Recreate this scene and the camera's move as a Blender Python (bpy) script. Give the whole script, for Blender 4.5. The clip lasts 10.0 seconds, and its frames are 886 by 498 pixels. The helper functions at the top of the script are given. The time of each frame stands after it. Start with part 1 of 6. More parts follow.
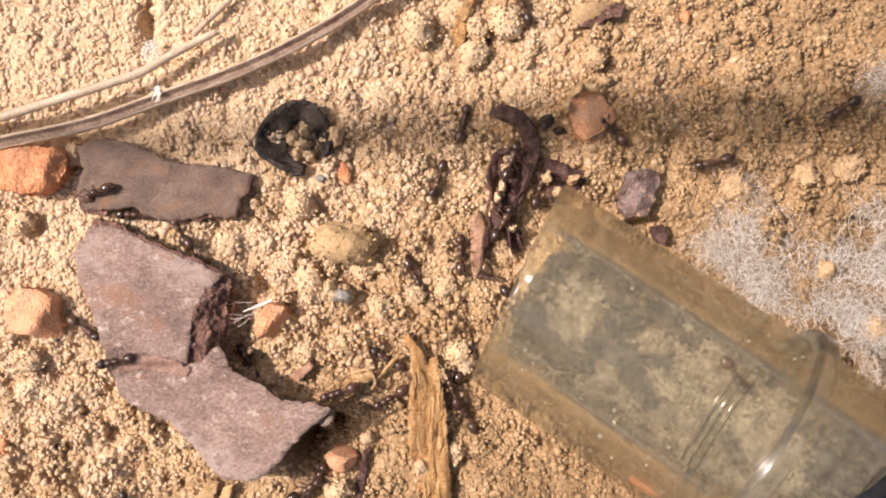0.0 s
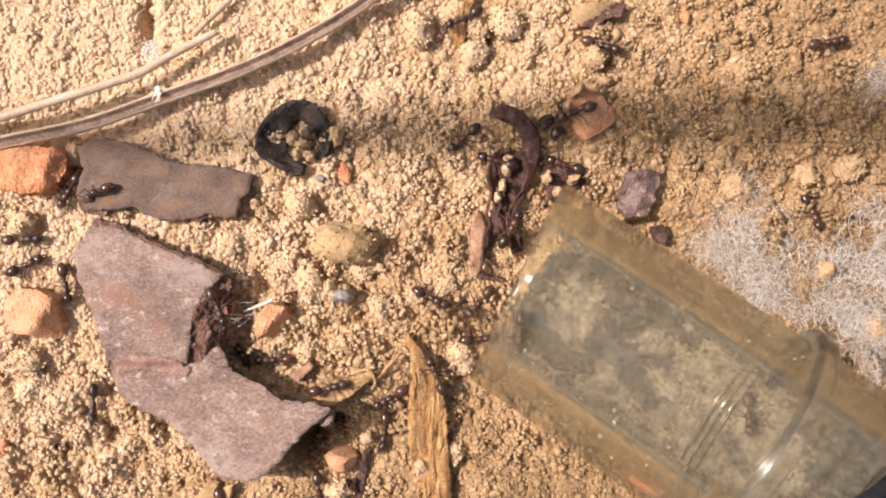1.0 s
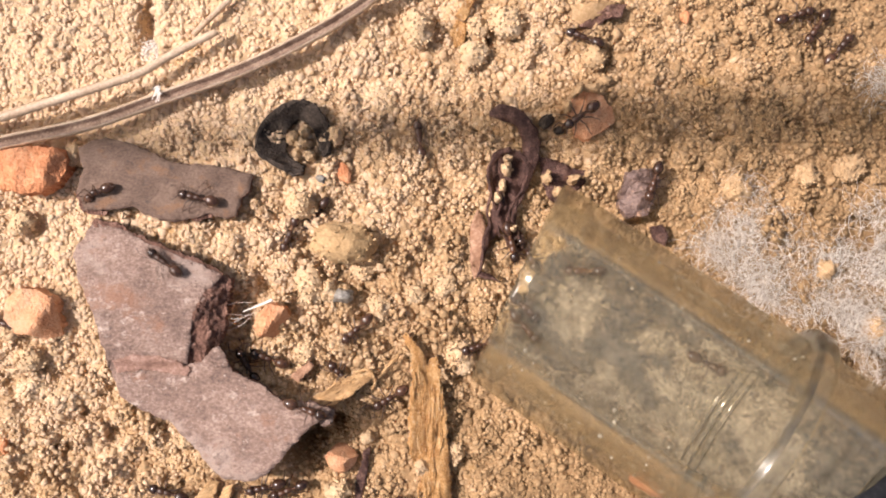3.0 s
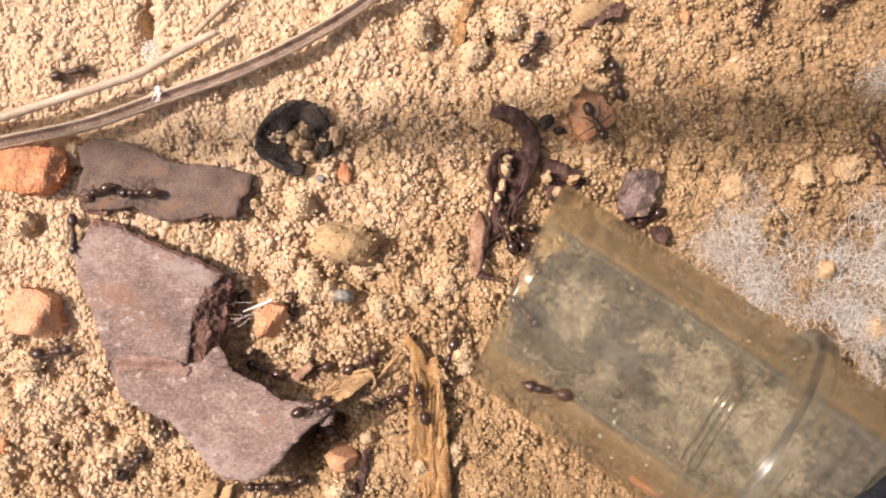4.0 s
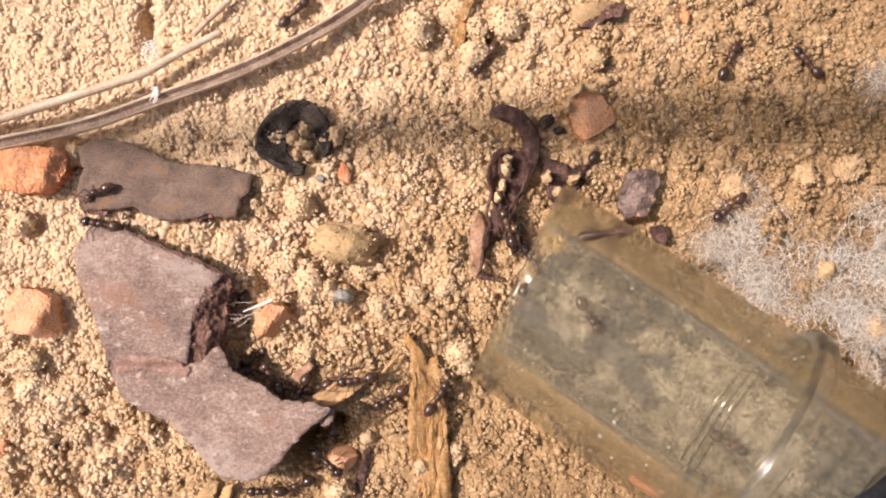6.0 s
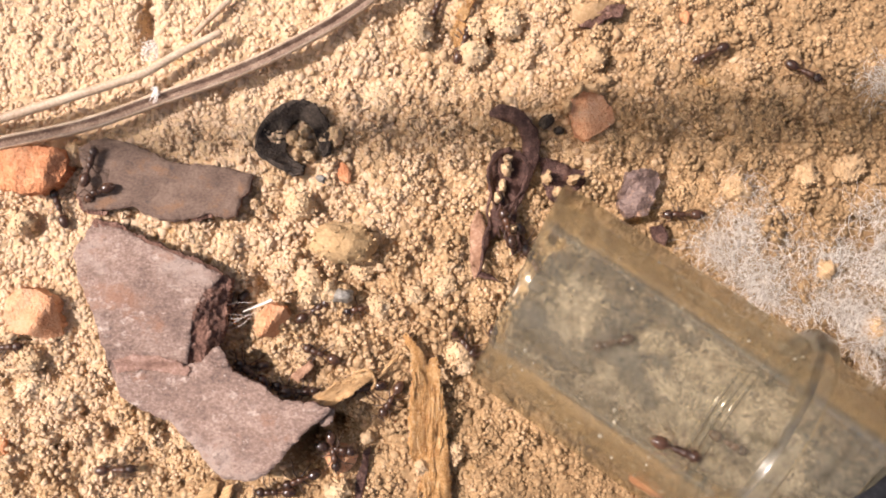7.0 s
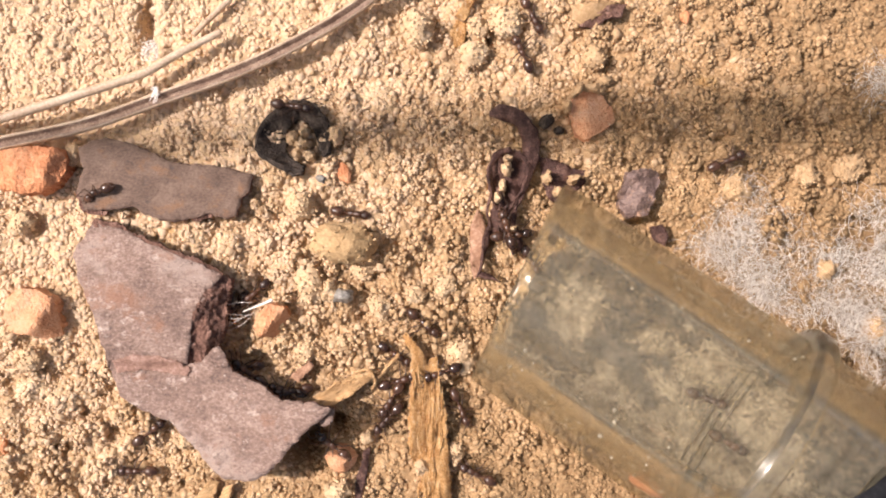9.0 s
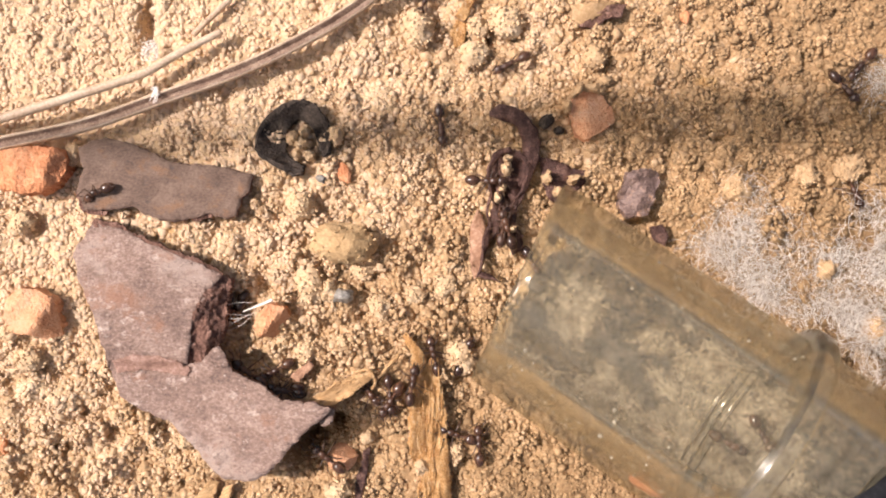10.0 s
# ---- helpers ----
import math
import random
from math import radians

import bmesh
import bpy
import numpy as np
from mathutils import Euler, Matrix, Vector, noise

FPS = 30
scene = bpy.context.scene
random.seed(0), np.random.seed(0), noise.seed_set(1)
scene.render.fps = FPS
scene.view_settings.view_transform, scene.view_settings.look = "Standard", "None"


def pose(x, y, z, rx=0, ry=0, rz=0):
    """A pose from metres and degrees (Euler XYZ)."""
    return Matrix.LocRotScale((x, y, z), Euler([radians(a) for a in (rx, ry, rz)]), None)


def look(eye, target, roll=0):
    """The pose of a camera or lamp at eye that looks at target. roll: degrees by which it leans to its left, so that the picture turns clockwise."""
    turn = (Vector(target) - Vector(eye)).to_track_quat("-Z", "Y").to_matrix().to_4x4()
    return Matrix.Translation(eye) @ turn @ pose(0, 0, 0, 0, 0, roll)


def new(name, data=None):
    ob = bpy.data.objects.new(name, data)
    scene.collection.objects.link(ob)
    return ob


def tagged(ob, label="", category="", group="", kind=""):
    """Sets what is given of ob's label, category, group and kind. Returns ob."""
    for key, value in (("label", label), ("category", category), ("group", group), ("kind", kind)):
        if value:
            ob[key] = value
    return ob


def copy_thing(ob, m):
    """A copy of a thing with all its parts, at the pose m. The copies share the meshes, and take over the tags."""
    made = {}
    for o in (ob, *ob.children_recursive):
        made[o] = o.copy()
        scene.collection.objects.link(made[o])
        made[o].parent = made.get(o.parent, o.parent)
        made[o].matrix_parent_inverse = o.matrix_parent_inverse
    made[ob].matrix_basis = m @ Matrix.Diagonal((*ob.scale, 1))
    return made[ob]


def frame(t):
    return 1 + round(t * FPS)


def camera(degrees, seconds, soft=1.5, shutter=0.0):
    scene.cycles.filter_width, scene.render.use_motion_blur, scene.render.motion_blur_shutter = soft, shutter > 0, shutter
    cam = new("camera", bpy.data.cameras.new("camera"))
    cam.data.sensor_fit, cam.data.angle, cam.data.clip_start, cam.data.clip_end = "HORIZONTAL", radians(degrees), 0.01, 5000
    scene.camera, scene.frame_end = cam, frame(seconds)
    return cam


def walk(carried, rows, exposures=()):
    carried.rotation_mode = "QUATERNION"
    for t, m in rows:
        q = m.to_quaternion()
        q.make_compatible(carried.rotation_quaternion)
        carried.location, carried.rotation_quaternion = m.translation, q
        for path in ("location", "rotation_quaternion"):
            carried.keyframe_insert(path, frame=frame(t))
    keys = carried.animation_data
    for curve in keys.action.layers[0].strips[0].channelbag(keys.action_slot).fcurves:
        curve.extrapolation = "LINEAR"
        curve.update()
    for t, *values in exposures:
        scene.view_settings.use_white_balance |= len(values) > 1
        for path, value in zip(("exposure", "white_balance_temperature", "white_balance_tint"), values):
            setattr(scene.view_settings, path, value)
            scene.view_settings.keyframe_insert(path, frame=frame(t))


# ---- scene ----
# A test tube lies on crumbly sandy soil among bark, straw and brick crumbs, and foraging ants run to and fro.
from mathutils import geometry

FOV = 50.0
UNIT = 0.0000435                                  # one step of the plan grid, a camera pixel on the soil, in metres (23 steps to a millimetre)
EYE = 784 / math.tan(radians(FOV / 2)) * UNIT     # height of the still camera over the soil, about 7 cm
MM = 0.001


def P(x, y, z=0.0):
    """Plan grid, the camera's pixels (x east, y south, on the soil), to metres, for a place z millimetres up along the
    line of sight.
    """
    k = (EYE - z * MM) / EYE * UNIT
    return Vector(((x - 784) * k, (441 - y) * k, z * MM))


# camera: it stands still and looks straight down
cam = camera(FOV, 10.0, soft=1.95, shutter=0.5)
walk(cam, [(0, pose(0, 0, EYE)), (10.0, pose(0, 0, EYE))], exposures=[(0, 0.09), (5.7, 0.09), (6.8, 0.16), (10.0, 0.16)])

# daylight: high sun from the west-north-west, clear sky
SUN_EL, SUN_AZ = radians(52), radians(-77)        # azimuth clockwise from +y
SUN_FROM = Vector((math.cos(SUN_EL) * math.sin(SUN_AZ), math.cos(SUN_EL) * math.cos(SUN_AZ), math.sin(SUN_EL)))
world = bpy.data.worlds.new("sky")
scene.world = world
world.use_nodes = True
sky = world.node_tree.nodes.new("ShaderNodeTexSky")
sky.sky_type, sky.sun_disc, sky.sun_elevation, sky.sun_rotation = "NISHITA", False, SUN_EL, SUN_AZ
sky.air_density, sky.dust_density, sky.ozone_density = 0.7, 6.0, 0.2      # a hazy, pale summer sky
world.node_tree.links.new(sky.outputs[0], world.node_tree.nodes["Background"].inputs[0])
world.node_tree.nodes["Background"].inputs[1].default_value = 0.12
sun = new("sun", bpy.data.lights.new("sun", "SUN"))
sun.data.energy, sun.data.angle, sun.data.color = 4.35, radians(0.53), (1.0, 0.902, 0.895)
sun.matrix_world = look(SUN_FROM * 0.5, (0, 0, 0))


# ---------------------------------------------------------------- materials
def ramp_stops(node, stops):
    el = node.color_ramp.elements
    while len(el) < len(stops):
        el.new(0.5)
    for e, (p, c) in zip(el, stops):
        e.position, e.color = p, (*c, 1)


def material(name, dark, mid, light, grain, coarse, rough=0.85, bump=0.5, bump_size=None, spec=0.25, stretch=(1, 1, 1),
             spots=None, vary=0.0, islands=False, depth=0.00012, fine_mix=0.5, drift=0.0, spread=0.17, turn=0):
    """Two scales of noise drive three colours; grain and coarse are sizes in millimetres. spots: rows of (colour, size,
    share).
    drift: how much the colour pales towards the north-west, paler soil and brighter light painted as one."""
    mat = bpy.data.materials.new(name)
    mat.use_nodes = True
    nt = mat.node_tree
    n, l = nt.nodes, nt.links
    bsdf = n["Principled BSDF"]
    co = n.new("ShaderNodeTexCoord")
    mp = n.new("ShaderNodeMapping")
    mp.inputs["Scale"].default_value = stretch
    askew = n.new("ShaderNodeMapping")
    askew.inputs["Rotation"].default_value = (0, 0, radians(-turn))
    l.new(co.outputs["Object"], askew.inputs["Vector"])
    l.new(askew.outputs[0], mp.inputs["Vector"])
    a, b = n.new("ShaderNodeTexNoise"), n.new("ShaderNodeTexNoise")
    for node, size in ((a, coarse), (b, grain)):
        node.inputs["Scale"].default_value = 1000 / size
        node.inputs["Detail"].default_value = 4
        node.inputs["Roughness"].default_value = 0.6
        l.new(mp.outputs[0], node.inputs["Vector"])
    mix = n.new("ShaderNodeMix")
    mix.data_type = "FLOAT"
    mix.inputs[0].default_value = fine_mix
    l.new(a.outputs[0], mix.inputs[2])
    l.new(b.outputs[0], mix.inputs[3])
    fac = mix.outputs[0]
    if vary:
        r = n.new("ShaderNodeNewGeometry" if islands else "ShaderNodeObjectInfo")
        m1 = n.new("ShaderNodeMath")
        m1.operation = "MULTIPLY_ADD"
        l.new(r.outputs["Random Per Island" if islands else "Random"], m1.inputs[0])
        m1.inputs[1].default_value, m1.inputs[2].default_value = vary, -vary / 2
        m2 = n.new("ShaderNodeMath")
        l.new(fac, m2.inputs[0])
        l.new(m1.outputs[0], m2.inputs[1])
        fac = m2.outputs[0]
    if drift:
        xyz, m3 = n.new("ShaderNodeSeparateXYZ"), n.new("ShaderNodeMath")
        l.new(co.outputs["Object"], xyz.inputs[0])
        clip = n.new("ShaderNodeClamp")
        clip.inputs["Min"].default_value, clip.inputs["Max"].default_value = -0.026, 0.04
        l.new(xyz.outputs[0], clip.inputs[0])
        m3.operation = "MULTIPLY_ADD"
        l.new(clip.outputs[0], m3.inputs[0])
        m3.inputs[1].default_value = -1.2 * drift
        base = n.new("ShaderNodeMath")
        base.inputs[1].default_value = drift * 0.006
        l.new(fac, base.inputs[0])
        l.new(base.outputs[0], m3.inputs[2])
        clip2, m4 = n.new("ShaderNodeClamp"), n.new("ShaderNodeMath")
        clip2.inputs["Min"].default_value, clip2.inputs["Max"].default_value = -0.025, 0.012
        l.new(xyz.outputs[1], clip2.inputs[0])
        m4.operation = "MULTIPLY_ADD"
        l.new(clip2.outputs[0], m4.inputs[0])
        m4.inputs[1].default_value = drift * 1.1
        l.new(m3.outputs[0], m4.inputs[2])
        # the painted shift, soil tone and light together, fades out around the near soil
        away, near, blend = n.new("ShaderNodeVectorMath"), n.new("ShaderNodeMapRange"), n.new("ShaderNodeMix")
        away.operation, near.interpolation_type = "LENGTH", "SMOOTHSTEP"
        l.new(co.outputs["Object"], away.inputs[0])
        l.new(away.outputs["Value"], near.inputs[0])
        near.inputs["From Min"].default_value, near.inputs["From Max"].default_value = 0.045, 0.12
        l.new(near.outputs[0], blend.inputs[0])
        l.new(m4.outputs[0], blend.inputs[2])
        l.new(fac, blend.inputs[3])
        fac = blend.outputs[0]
    ramp = n.new("ShaderNodeValToRGB")
    ramp_stops(ramp, ((0.5 - spread, dark), (0.5, mid), (0.5 + spread, light)))
    l.new(fac, ramp.inputs[0])
    colour = ramp.outputs[0]
    for tint, size, share in spots or ():
        s = n.new("ShaderNodeTexNoise")
        s.inputs["Scale"].default_value = 1000 / size
        s.inputs["Detail"].default_value = 5
        s.inputs["Roughness"].default_value = 0.7
        l.new(mp.outputs[0], s.inputs["Vector"])
        r2 = n.new("ShaderNodeValToRGB")
        ramp_stops(r2, ((share, (0, 0, 0)), (share + 0.09, (1, 1, 1))))
        l.new(s.outputs[0], r2.inputs[0])
        mc = n.new("ShaderNodeMix")
        mc.data_type = "RGBA"
        l.new(r2.outputs[0], mc.inputs[0])
        l.new(colour, mc.inputs[6])
        mc.inputs[7].default_value = (*tint, 1)
        colour = mc.outputs[2]
    l.new(colour, bsdf.inputs["Base Color"])
    rr = n.new("ShaderNodeMapRange")
    rr.inputs["To Min"].default_value, rr.inputs["To Max"].default_value = max(0.03, rough - 0.12), min(1, rough + 0.12)
    l.new(b.outputs[0], rr.inputs[0])
    l.new(rr.outputs[0], bsdf.inputs["Roughness"])
    bsdf.inputs["Specular IOR Level"].default_value = spec
    if bump:
        c = n.new("ShaderNodeTexNoise")
        c.inputs["Scale"].default_value = 1000 / (bump_size or grain)
        c.inputs["Detail"].default_value = 5
        l.new(mp.outputs[0], c.inputs["Vector"])
        bp = n.new("ShaderNodeBump")
        bp.inputs["Strength"].default_value, bp.inputs["Distance"].default_value = bump, depth
        l.new(c.outputs[0], bp.inputs["Height"])
        l.new(bp.outputs[0], bsdf.inputs["Normal"])
    return mat


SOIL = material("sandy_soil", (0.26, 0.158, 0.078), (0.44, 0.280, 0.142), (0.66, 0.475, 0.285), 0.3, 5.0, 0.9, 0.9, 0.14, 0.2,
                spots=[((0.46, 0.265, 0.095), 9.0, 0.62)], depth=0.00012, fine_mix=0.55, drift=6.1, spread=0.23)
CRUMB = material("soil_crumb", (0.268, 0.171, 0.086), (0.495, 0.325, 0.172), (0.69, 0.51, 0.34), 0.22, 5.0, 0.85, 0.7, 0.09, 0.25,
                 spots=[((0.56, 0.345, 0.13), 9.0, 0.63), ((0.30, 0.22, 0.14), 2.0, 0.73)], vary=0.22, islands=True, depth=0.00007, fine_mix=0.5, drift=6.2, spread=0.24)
LOAM = material("crumbly_clod", (0.46, 0.295, 0.155), (0.63, 0.44, 0.255), (0.78, 0.62, 0.43), 0.22, 3.0, 0.85, 1.0, 0.09, 0.3,
                spots=[((0.54, 0.33, 0.14), 4.0, 0.63)], vary=0.08, islands=True, depth=0.00007, spread=0.24)
LOAM_BROWN = material("brown_crumbly_clod", (0.33, 0.205, 0.105), (0.52, 0.345, 0.185), (0.70, 0.52, 0.33), 0.22, 3.0, 0.85, 1.0, 0.09, 0.3,
                      spots=[((0.50, 0.31, 0.13), 4.0, 0.63)], vary=0.08, islands=True, depth=0.00007, spread=0.24)
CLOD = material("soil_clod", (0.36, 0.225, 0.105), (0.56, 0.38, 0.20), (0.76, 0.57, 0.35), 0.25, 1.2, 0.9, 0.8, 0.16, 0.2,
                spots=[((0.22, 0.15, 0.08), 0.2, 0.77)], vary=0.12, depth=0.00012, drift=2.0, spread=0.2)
BRICK = material("brick_crumb", (0.48, 0.16, 0.066), (0.70, 0.305, 0.145), (0.80, 0.46, 0.27), 0.22, 1.6, 0.85, 1.0, 0.2, 0.25,
                 spots=[((0.74, 0.53, 0.33), 0.9, 0.62), ((0.36, 0.12, 0.05), 0.25, 0.67)], vary=0.10, depth=0.00022)
BRICK_PALE = material("pale_brick_crumb", (0.56, 0.235, 0.105), (0.71, 0.355, 0.185), (0.79, 0.49, 0.305), 0.22, 1.6, 0.85, 1.0, 0.2, 0.25,
                      spots=[((0.74, 0.54, 0.34), 1.0, 0.63), ((0.40, 0.17, 0.08), 0.22, 0.68)], vary=0.10, depth=0.0002)
BARK = material("weathered_bark", (0.135, 0.088, 0.070), (0.248, 0.162, 0.126), (0.39, 0.282, 0.228), 0.25, 2.6, 0.7, 1.0, 0.22, 0.35,
                stretch=(0.9, 1.25, 1.0), spots=[((0.37, 0.275, 0.225), 6.5, 0.53), ((0.275, 0.150, 0.100), 5.0, 0.57), ((0.15, 0.104, 0.088), 3.2, 0.60), ((0.13, 0.088, 0.074), 0.8, 0.64),
                                                 ((0.49, 0.39, 0.325), 1.4, 0.585), ((0.64, 0.55, 0.47), 0.32, 0.635), ((0.105, 0.070, 0.056), 0.4, 0.645)], depth=0.0002, fine_mix=0.5, spread=0.13)
BARK_GREY = material("grey_bark", (0.092, 0.058, 0.042), (0.168, 0.108, 0.078), (0.26, 0.178, 0.130), 0.2, 2.2, 0.72, 1.0, 0.2, 0.3,
                     stretch=(0.9, 1.3, 1), spots=[((0.225, 0.125, 0.072), 1.8, 0.55), ((0.09, 0.066, 0.055), 2.4, 0.60), ((0.45, 0.37, 0.31), 0.3, 0.68), ((0.06, 0.042, 0.034), 0.5, 0.66)], depth=0.0001)
BARK_EDGE = material("broken_bark", (0.065, 0.030, 0.021), (0.20, 0.100, 0.070), (0.40, 0.24, 0.18), 0.22, 0.8, 0.7, 1.0, 0.18, 0.35,
                     stretch=(1, 1, 3), depth=0.0003)
STRAW = material("dry_straw", (0.32, 0.20, 0.118), (0.53, 0.385, 0.258), (0.72, 0.575, 0.42), 0.2, 2.5, 0.5, 0.5, 0.2, 0.45,
                 spots=[((0.24, 0.14, 0.085), 0.8, 0.65)], depth=0.00006)
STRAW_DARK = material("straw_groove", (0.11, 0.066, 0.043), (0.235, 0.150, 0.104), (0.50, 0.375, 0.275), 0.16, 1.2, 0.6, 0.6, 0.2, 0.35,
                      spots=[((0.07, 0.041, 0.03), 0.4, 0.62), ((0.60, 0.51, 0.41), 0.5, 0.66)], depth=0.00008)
CHAR = material("blackened_leaf", (0.024, 0.018, 0.015), (0.062, 0.048, 0.039), (0.13, 0.098, 0.076), 0.16, 0.9, 0.75, 1.0, 0.16, 0.12,
                spots=[((0.15, 0.108, 0.080), 0.4, 0.60), ((0.028, 0.024, 0.024), 1.4, 0.60)], depth=0.00022, spread=0.14)
DEAD = material("dried_plant", (0.026, 0.012, 0.009), (0.082, 0.039, 0.030), (0.23, 0.130, 0.096), 0.15, 0.8, 0.6, 1.0, 0.16, 0.3,
                spots=[((0.28, 0.17, 0.118), 0.35, 0.65)], depth=0.00016)
WOOD = material("split_wood", (0.34, 0.145, 0.048), (0.66, 0.36, 0.138), (0.84, 0.58, 0.31), 0.14, 0.9, 0.8, 1.0, 0.12, 0.2,
                stretch=(2.0, 0.8, 2.0), spots=[((0.76, 0.57, 0.36), 0.4, 0.58), ((0.26, 0.11, 0.045), 0.3, 0.66)], depth=0.0003, spread=0.14)
CHAFF = material("yellow_chaff", (0.36, 0.180, 0.072), (0.64, 0.385, 0.175), (0.82, 0.60, 0.35), 0.2, 0.9, 0.6, 1.0, 0.16, 0.35,
                 stretch=(0.3, 2.6, 2.0), turn=27, spots=[((0.26, 0.12, 0.05), 0.5, 0.64)], depth=0.00018, spread=0.2)
BROWN = material("brown_husk", (0.18, 0.085, 0.045), (0.36, 0.195, 0.115), (0.55, 0.36, 0.24), 0.18, 1.0, 0.6, 0.9, 0.18, 0.35, depth=0.0001)
RUST = material("rusty_bark", (0.20, 0.110, 0.078), (0.305, 0.180, 0.135), (0.44, 0.30, 0.24), 0.2, 1.2, 0.7, 0.9, 0.2, 0.3, spread=0.13)
SLATE = material("purple_grey_stone", (0.095, 0.058, 0.046), (0.19, 0.122, 0.100), (0.36, 0.25, 0.205), 0.2, 0.9, 0.42, 1.0, 0.22, 0.5,
                 spots=[((0.40, 0.23, 0.14), 0.9, 0.58), ((0.06, 0.046, 0.045), 0.8, 0.64)], depth=0.0002)
PEBBLE = material("blue_grey_stone", (0.12, 0.105, 0.09), (0.25, 0.225, 0.19), (0.48, 0.44, 0.38), 0.12, 0.4, 0.45, 0.8, 0.15, 0.5)
COTTON = material("white_fibre", (0.66, 0.58, 0.49), (0.82, 0.74, 0.645), (0.90, 0.85, 0.77), 0.4, 2.0, 0.6, 0, spec=0.4, vary=0.3, islands=True)
RUBBER = material("black_rubber", (0.008, 0.008, 0.009), (0.014, 0.014, 0.016), (0.03, 0.03, 0.032), 0.3, 2.0, 0.7, 0.3, 0.3, 0.12)
ANT_DARK = material("black_brown_shell", (0.016, 0.0078, 0.0052), (0.048, 0.0225, 0.0132), (0.12, 0.056, 0.031), 0.08, 0.6, 0.2, 0.3, 0.05, 0.6,
                    vary=0.16, depth=0.00001)
ANT_RED = material("red_brown_shell", (0.027, 0.0118, 0.0063), (0.070, 0.030, 0.0155), (0.145, 0.064, 0.032), 0.08, 0.5, 0.3, 0.4, 0.05, 0.55,
                   vary=0.16, depth=0.000015)
ANT_LEG = material("brown_leg", (0.024, 0.011, 0.006), (0.060, 0.028, 0.016), (0.13, 0.065, 0.036), 0.1, 0.6, 0.4, 0, spec=0.5, vary=0.1)
SHADOW_STEM = material("shadow_stem_green", (0.04, 0.06, 0.015), (0.08, 0.11, 0.03), (0.14, 0.17, 0.06), 0.5, 4.0, 0.6, 0.5, 0.6, 0.3)


def plastic(name, tint, milk, milk_colour, rough, gloss, bends=0.0):
    """Worn clear plastic: see-through and tinted, hazy, a little milky, with gloss that follows the angle."""
    mat = bpy.data.materials.new(name)
    mat.use_nodes = True
    n, l = mat.node_tree.nodes, mat.node_tree.links
    out = n["Material Output"]
    n.remove(n["Principled BSDF"])
    tr, gl, df, tl = (n.new("ShaderNodeBsdf" + k) for k in ("Transparent", "Glossy", "Diffuse", "Translucent"))
    tr.inputs[0].default_value = (*tint, 1)
    gl.inputs["Roughness"].default_value = rough
    gl.inputs["Color"].default_value = (1.0, 0.96, 0.88, 1)
    clear = tr
    if bends:                                     # a wall of uneven thickness: part of the light is bent, part goes straight on
        rf, clear = n.new("ShaderNodeBsdfRefraction"), n.new("ShaderNodeMixShader")
        rf.inputs["Color"].default_value, rf.inputs["Roughness"].default_value, rf.inputs["IOR"].default_value = (*tint, 1), 0.01, 1.4
        clear.inputs[0].default_value = bends
        l.new(tr.outputs[0], clear.inputs[1])
        l.new(rf.outputs[0], clear.inputs[2])
    fr = n.new("ShaderNodeFresnel")
    fr.inputs[0].default_value = 1.46
    m0, m1, m2 = (n.new("ShaderNodeMixShader") for _ in range(3))
    m0.inputs[0].default_value = 0.5
    l.new(df.outputs[0], m0.inputs[1])
    l.new(tl.outputs[0], m0.inputs[2])
    co, nz, mr = n.new("ShaderNodeTexCoord"), n.new("ShaderNodeTexNoise"), n.new("ShaderNodeMapRange")
    nz.inputs["Scale"].default_value, nz.inputs["Detail"].default_value = 900, 6
    along = n.new("ShaderNodeMapping")
    along.inputs["Scale"].default_value = (0.12, 1, 1)
    l.new(co.outputs["Object"], along.inputs["Vector"])
    l.new(along.outputs[0], nz.inputs["Vector"])
    l.new(nz.outputs[0], mr.inputs[0])
    mr.inputs["From Min"].default_value, mr.inputs["From Max"].default_value = 0.35, 0.7
    mr.inputs["To Min"].default_value, mr.inputs["To Max"].default_value = milk * 0.3, milk * 2.1
    # streaks along the wall, painted into the milk's colour for the thick wall's refraction
    lines, tone = n.new("ShaderNodeTexNoise"), n.new("ShaderNodeValToRGB")
    lines.inputs["Scale"].default_value, lines.inputs["Detail"].default_value = 520, 5
    l.new(along.outputs[0], lines.inputs["Vector"])
    ramp_stops(tone, ((0.36, [c * k for c, k in zip(milk_colour, (0.62, 0.56, 0.46))]), (0.5, milk_colour), (0.62, [c * k for c, k in zip(milk_colour, (1.05, 0.84, 0.56))])))
    l.new(lines.outputs[0], tone.inputs[0])
    l.new(tone.outputs[0], df.inputs[0])
    l.new(tone.outputs[0], tl.inputs[0])
    l.new(mr.outputs[0], m1.inputs[0])
    l.new(clear.outputs[0], m1.inputs[1])
    l.new(m0.outputs[0], m1.inputs[2])
    half = n.new("ShaderNodeMath")
    half.operation = "MULTIPLY"
    half.inputs[1].default_value = gloss
    l.new(fr.outputs[0], half.inputs[0])
    l.new(half.outputs[0], m2.inputs[0])
    l.new(m1.outputs[0], m2.inputs[1])
    l.new(gl.outputs[0], m2.inputs[2])
    l.new(m2.outputs[0], out.inputs[0])
    return mat


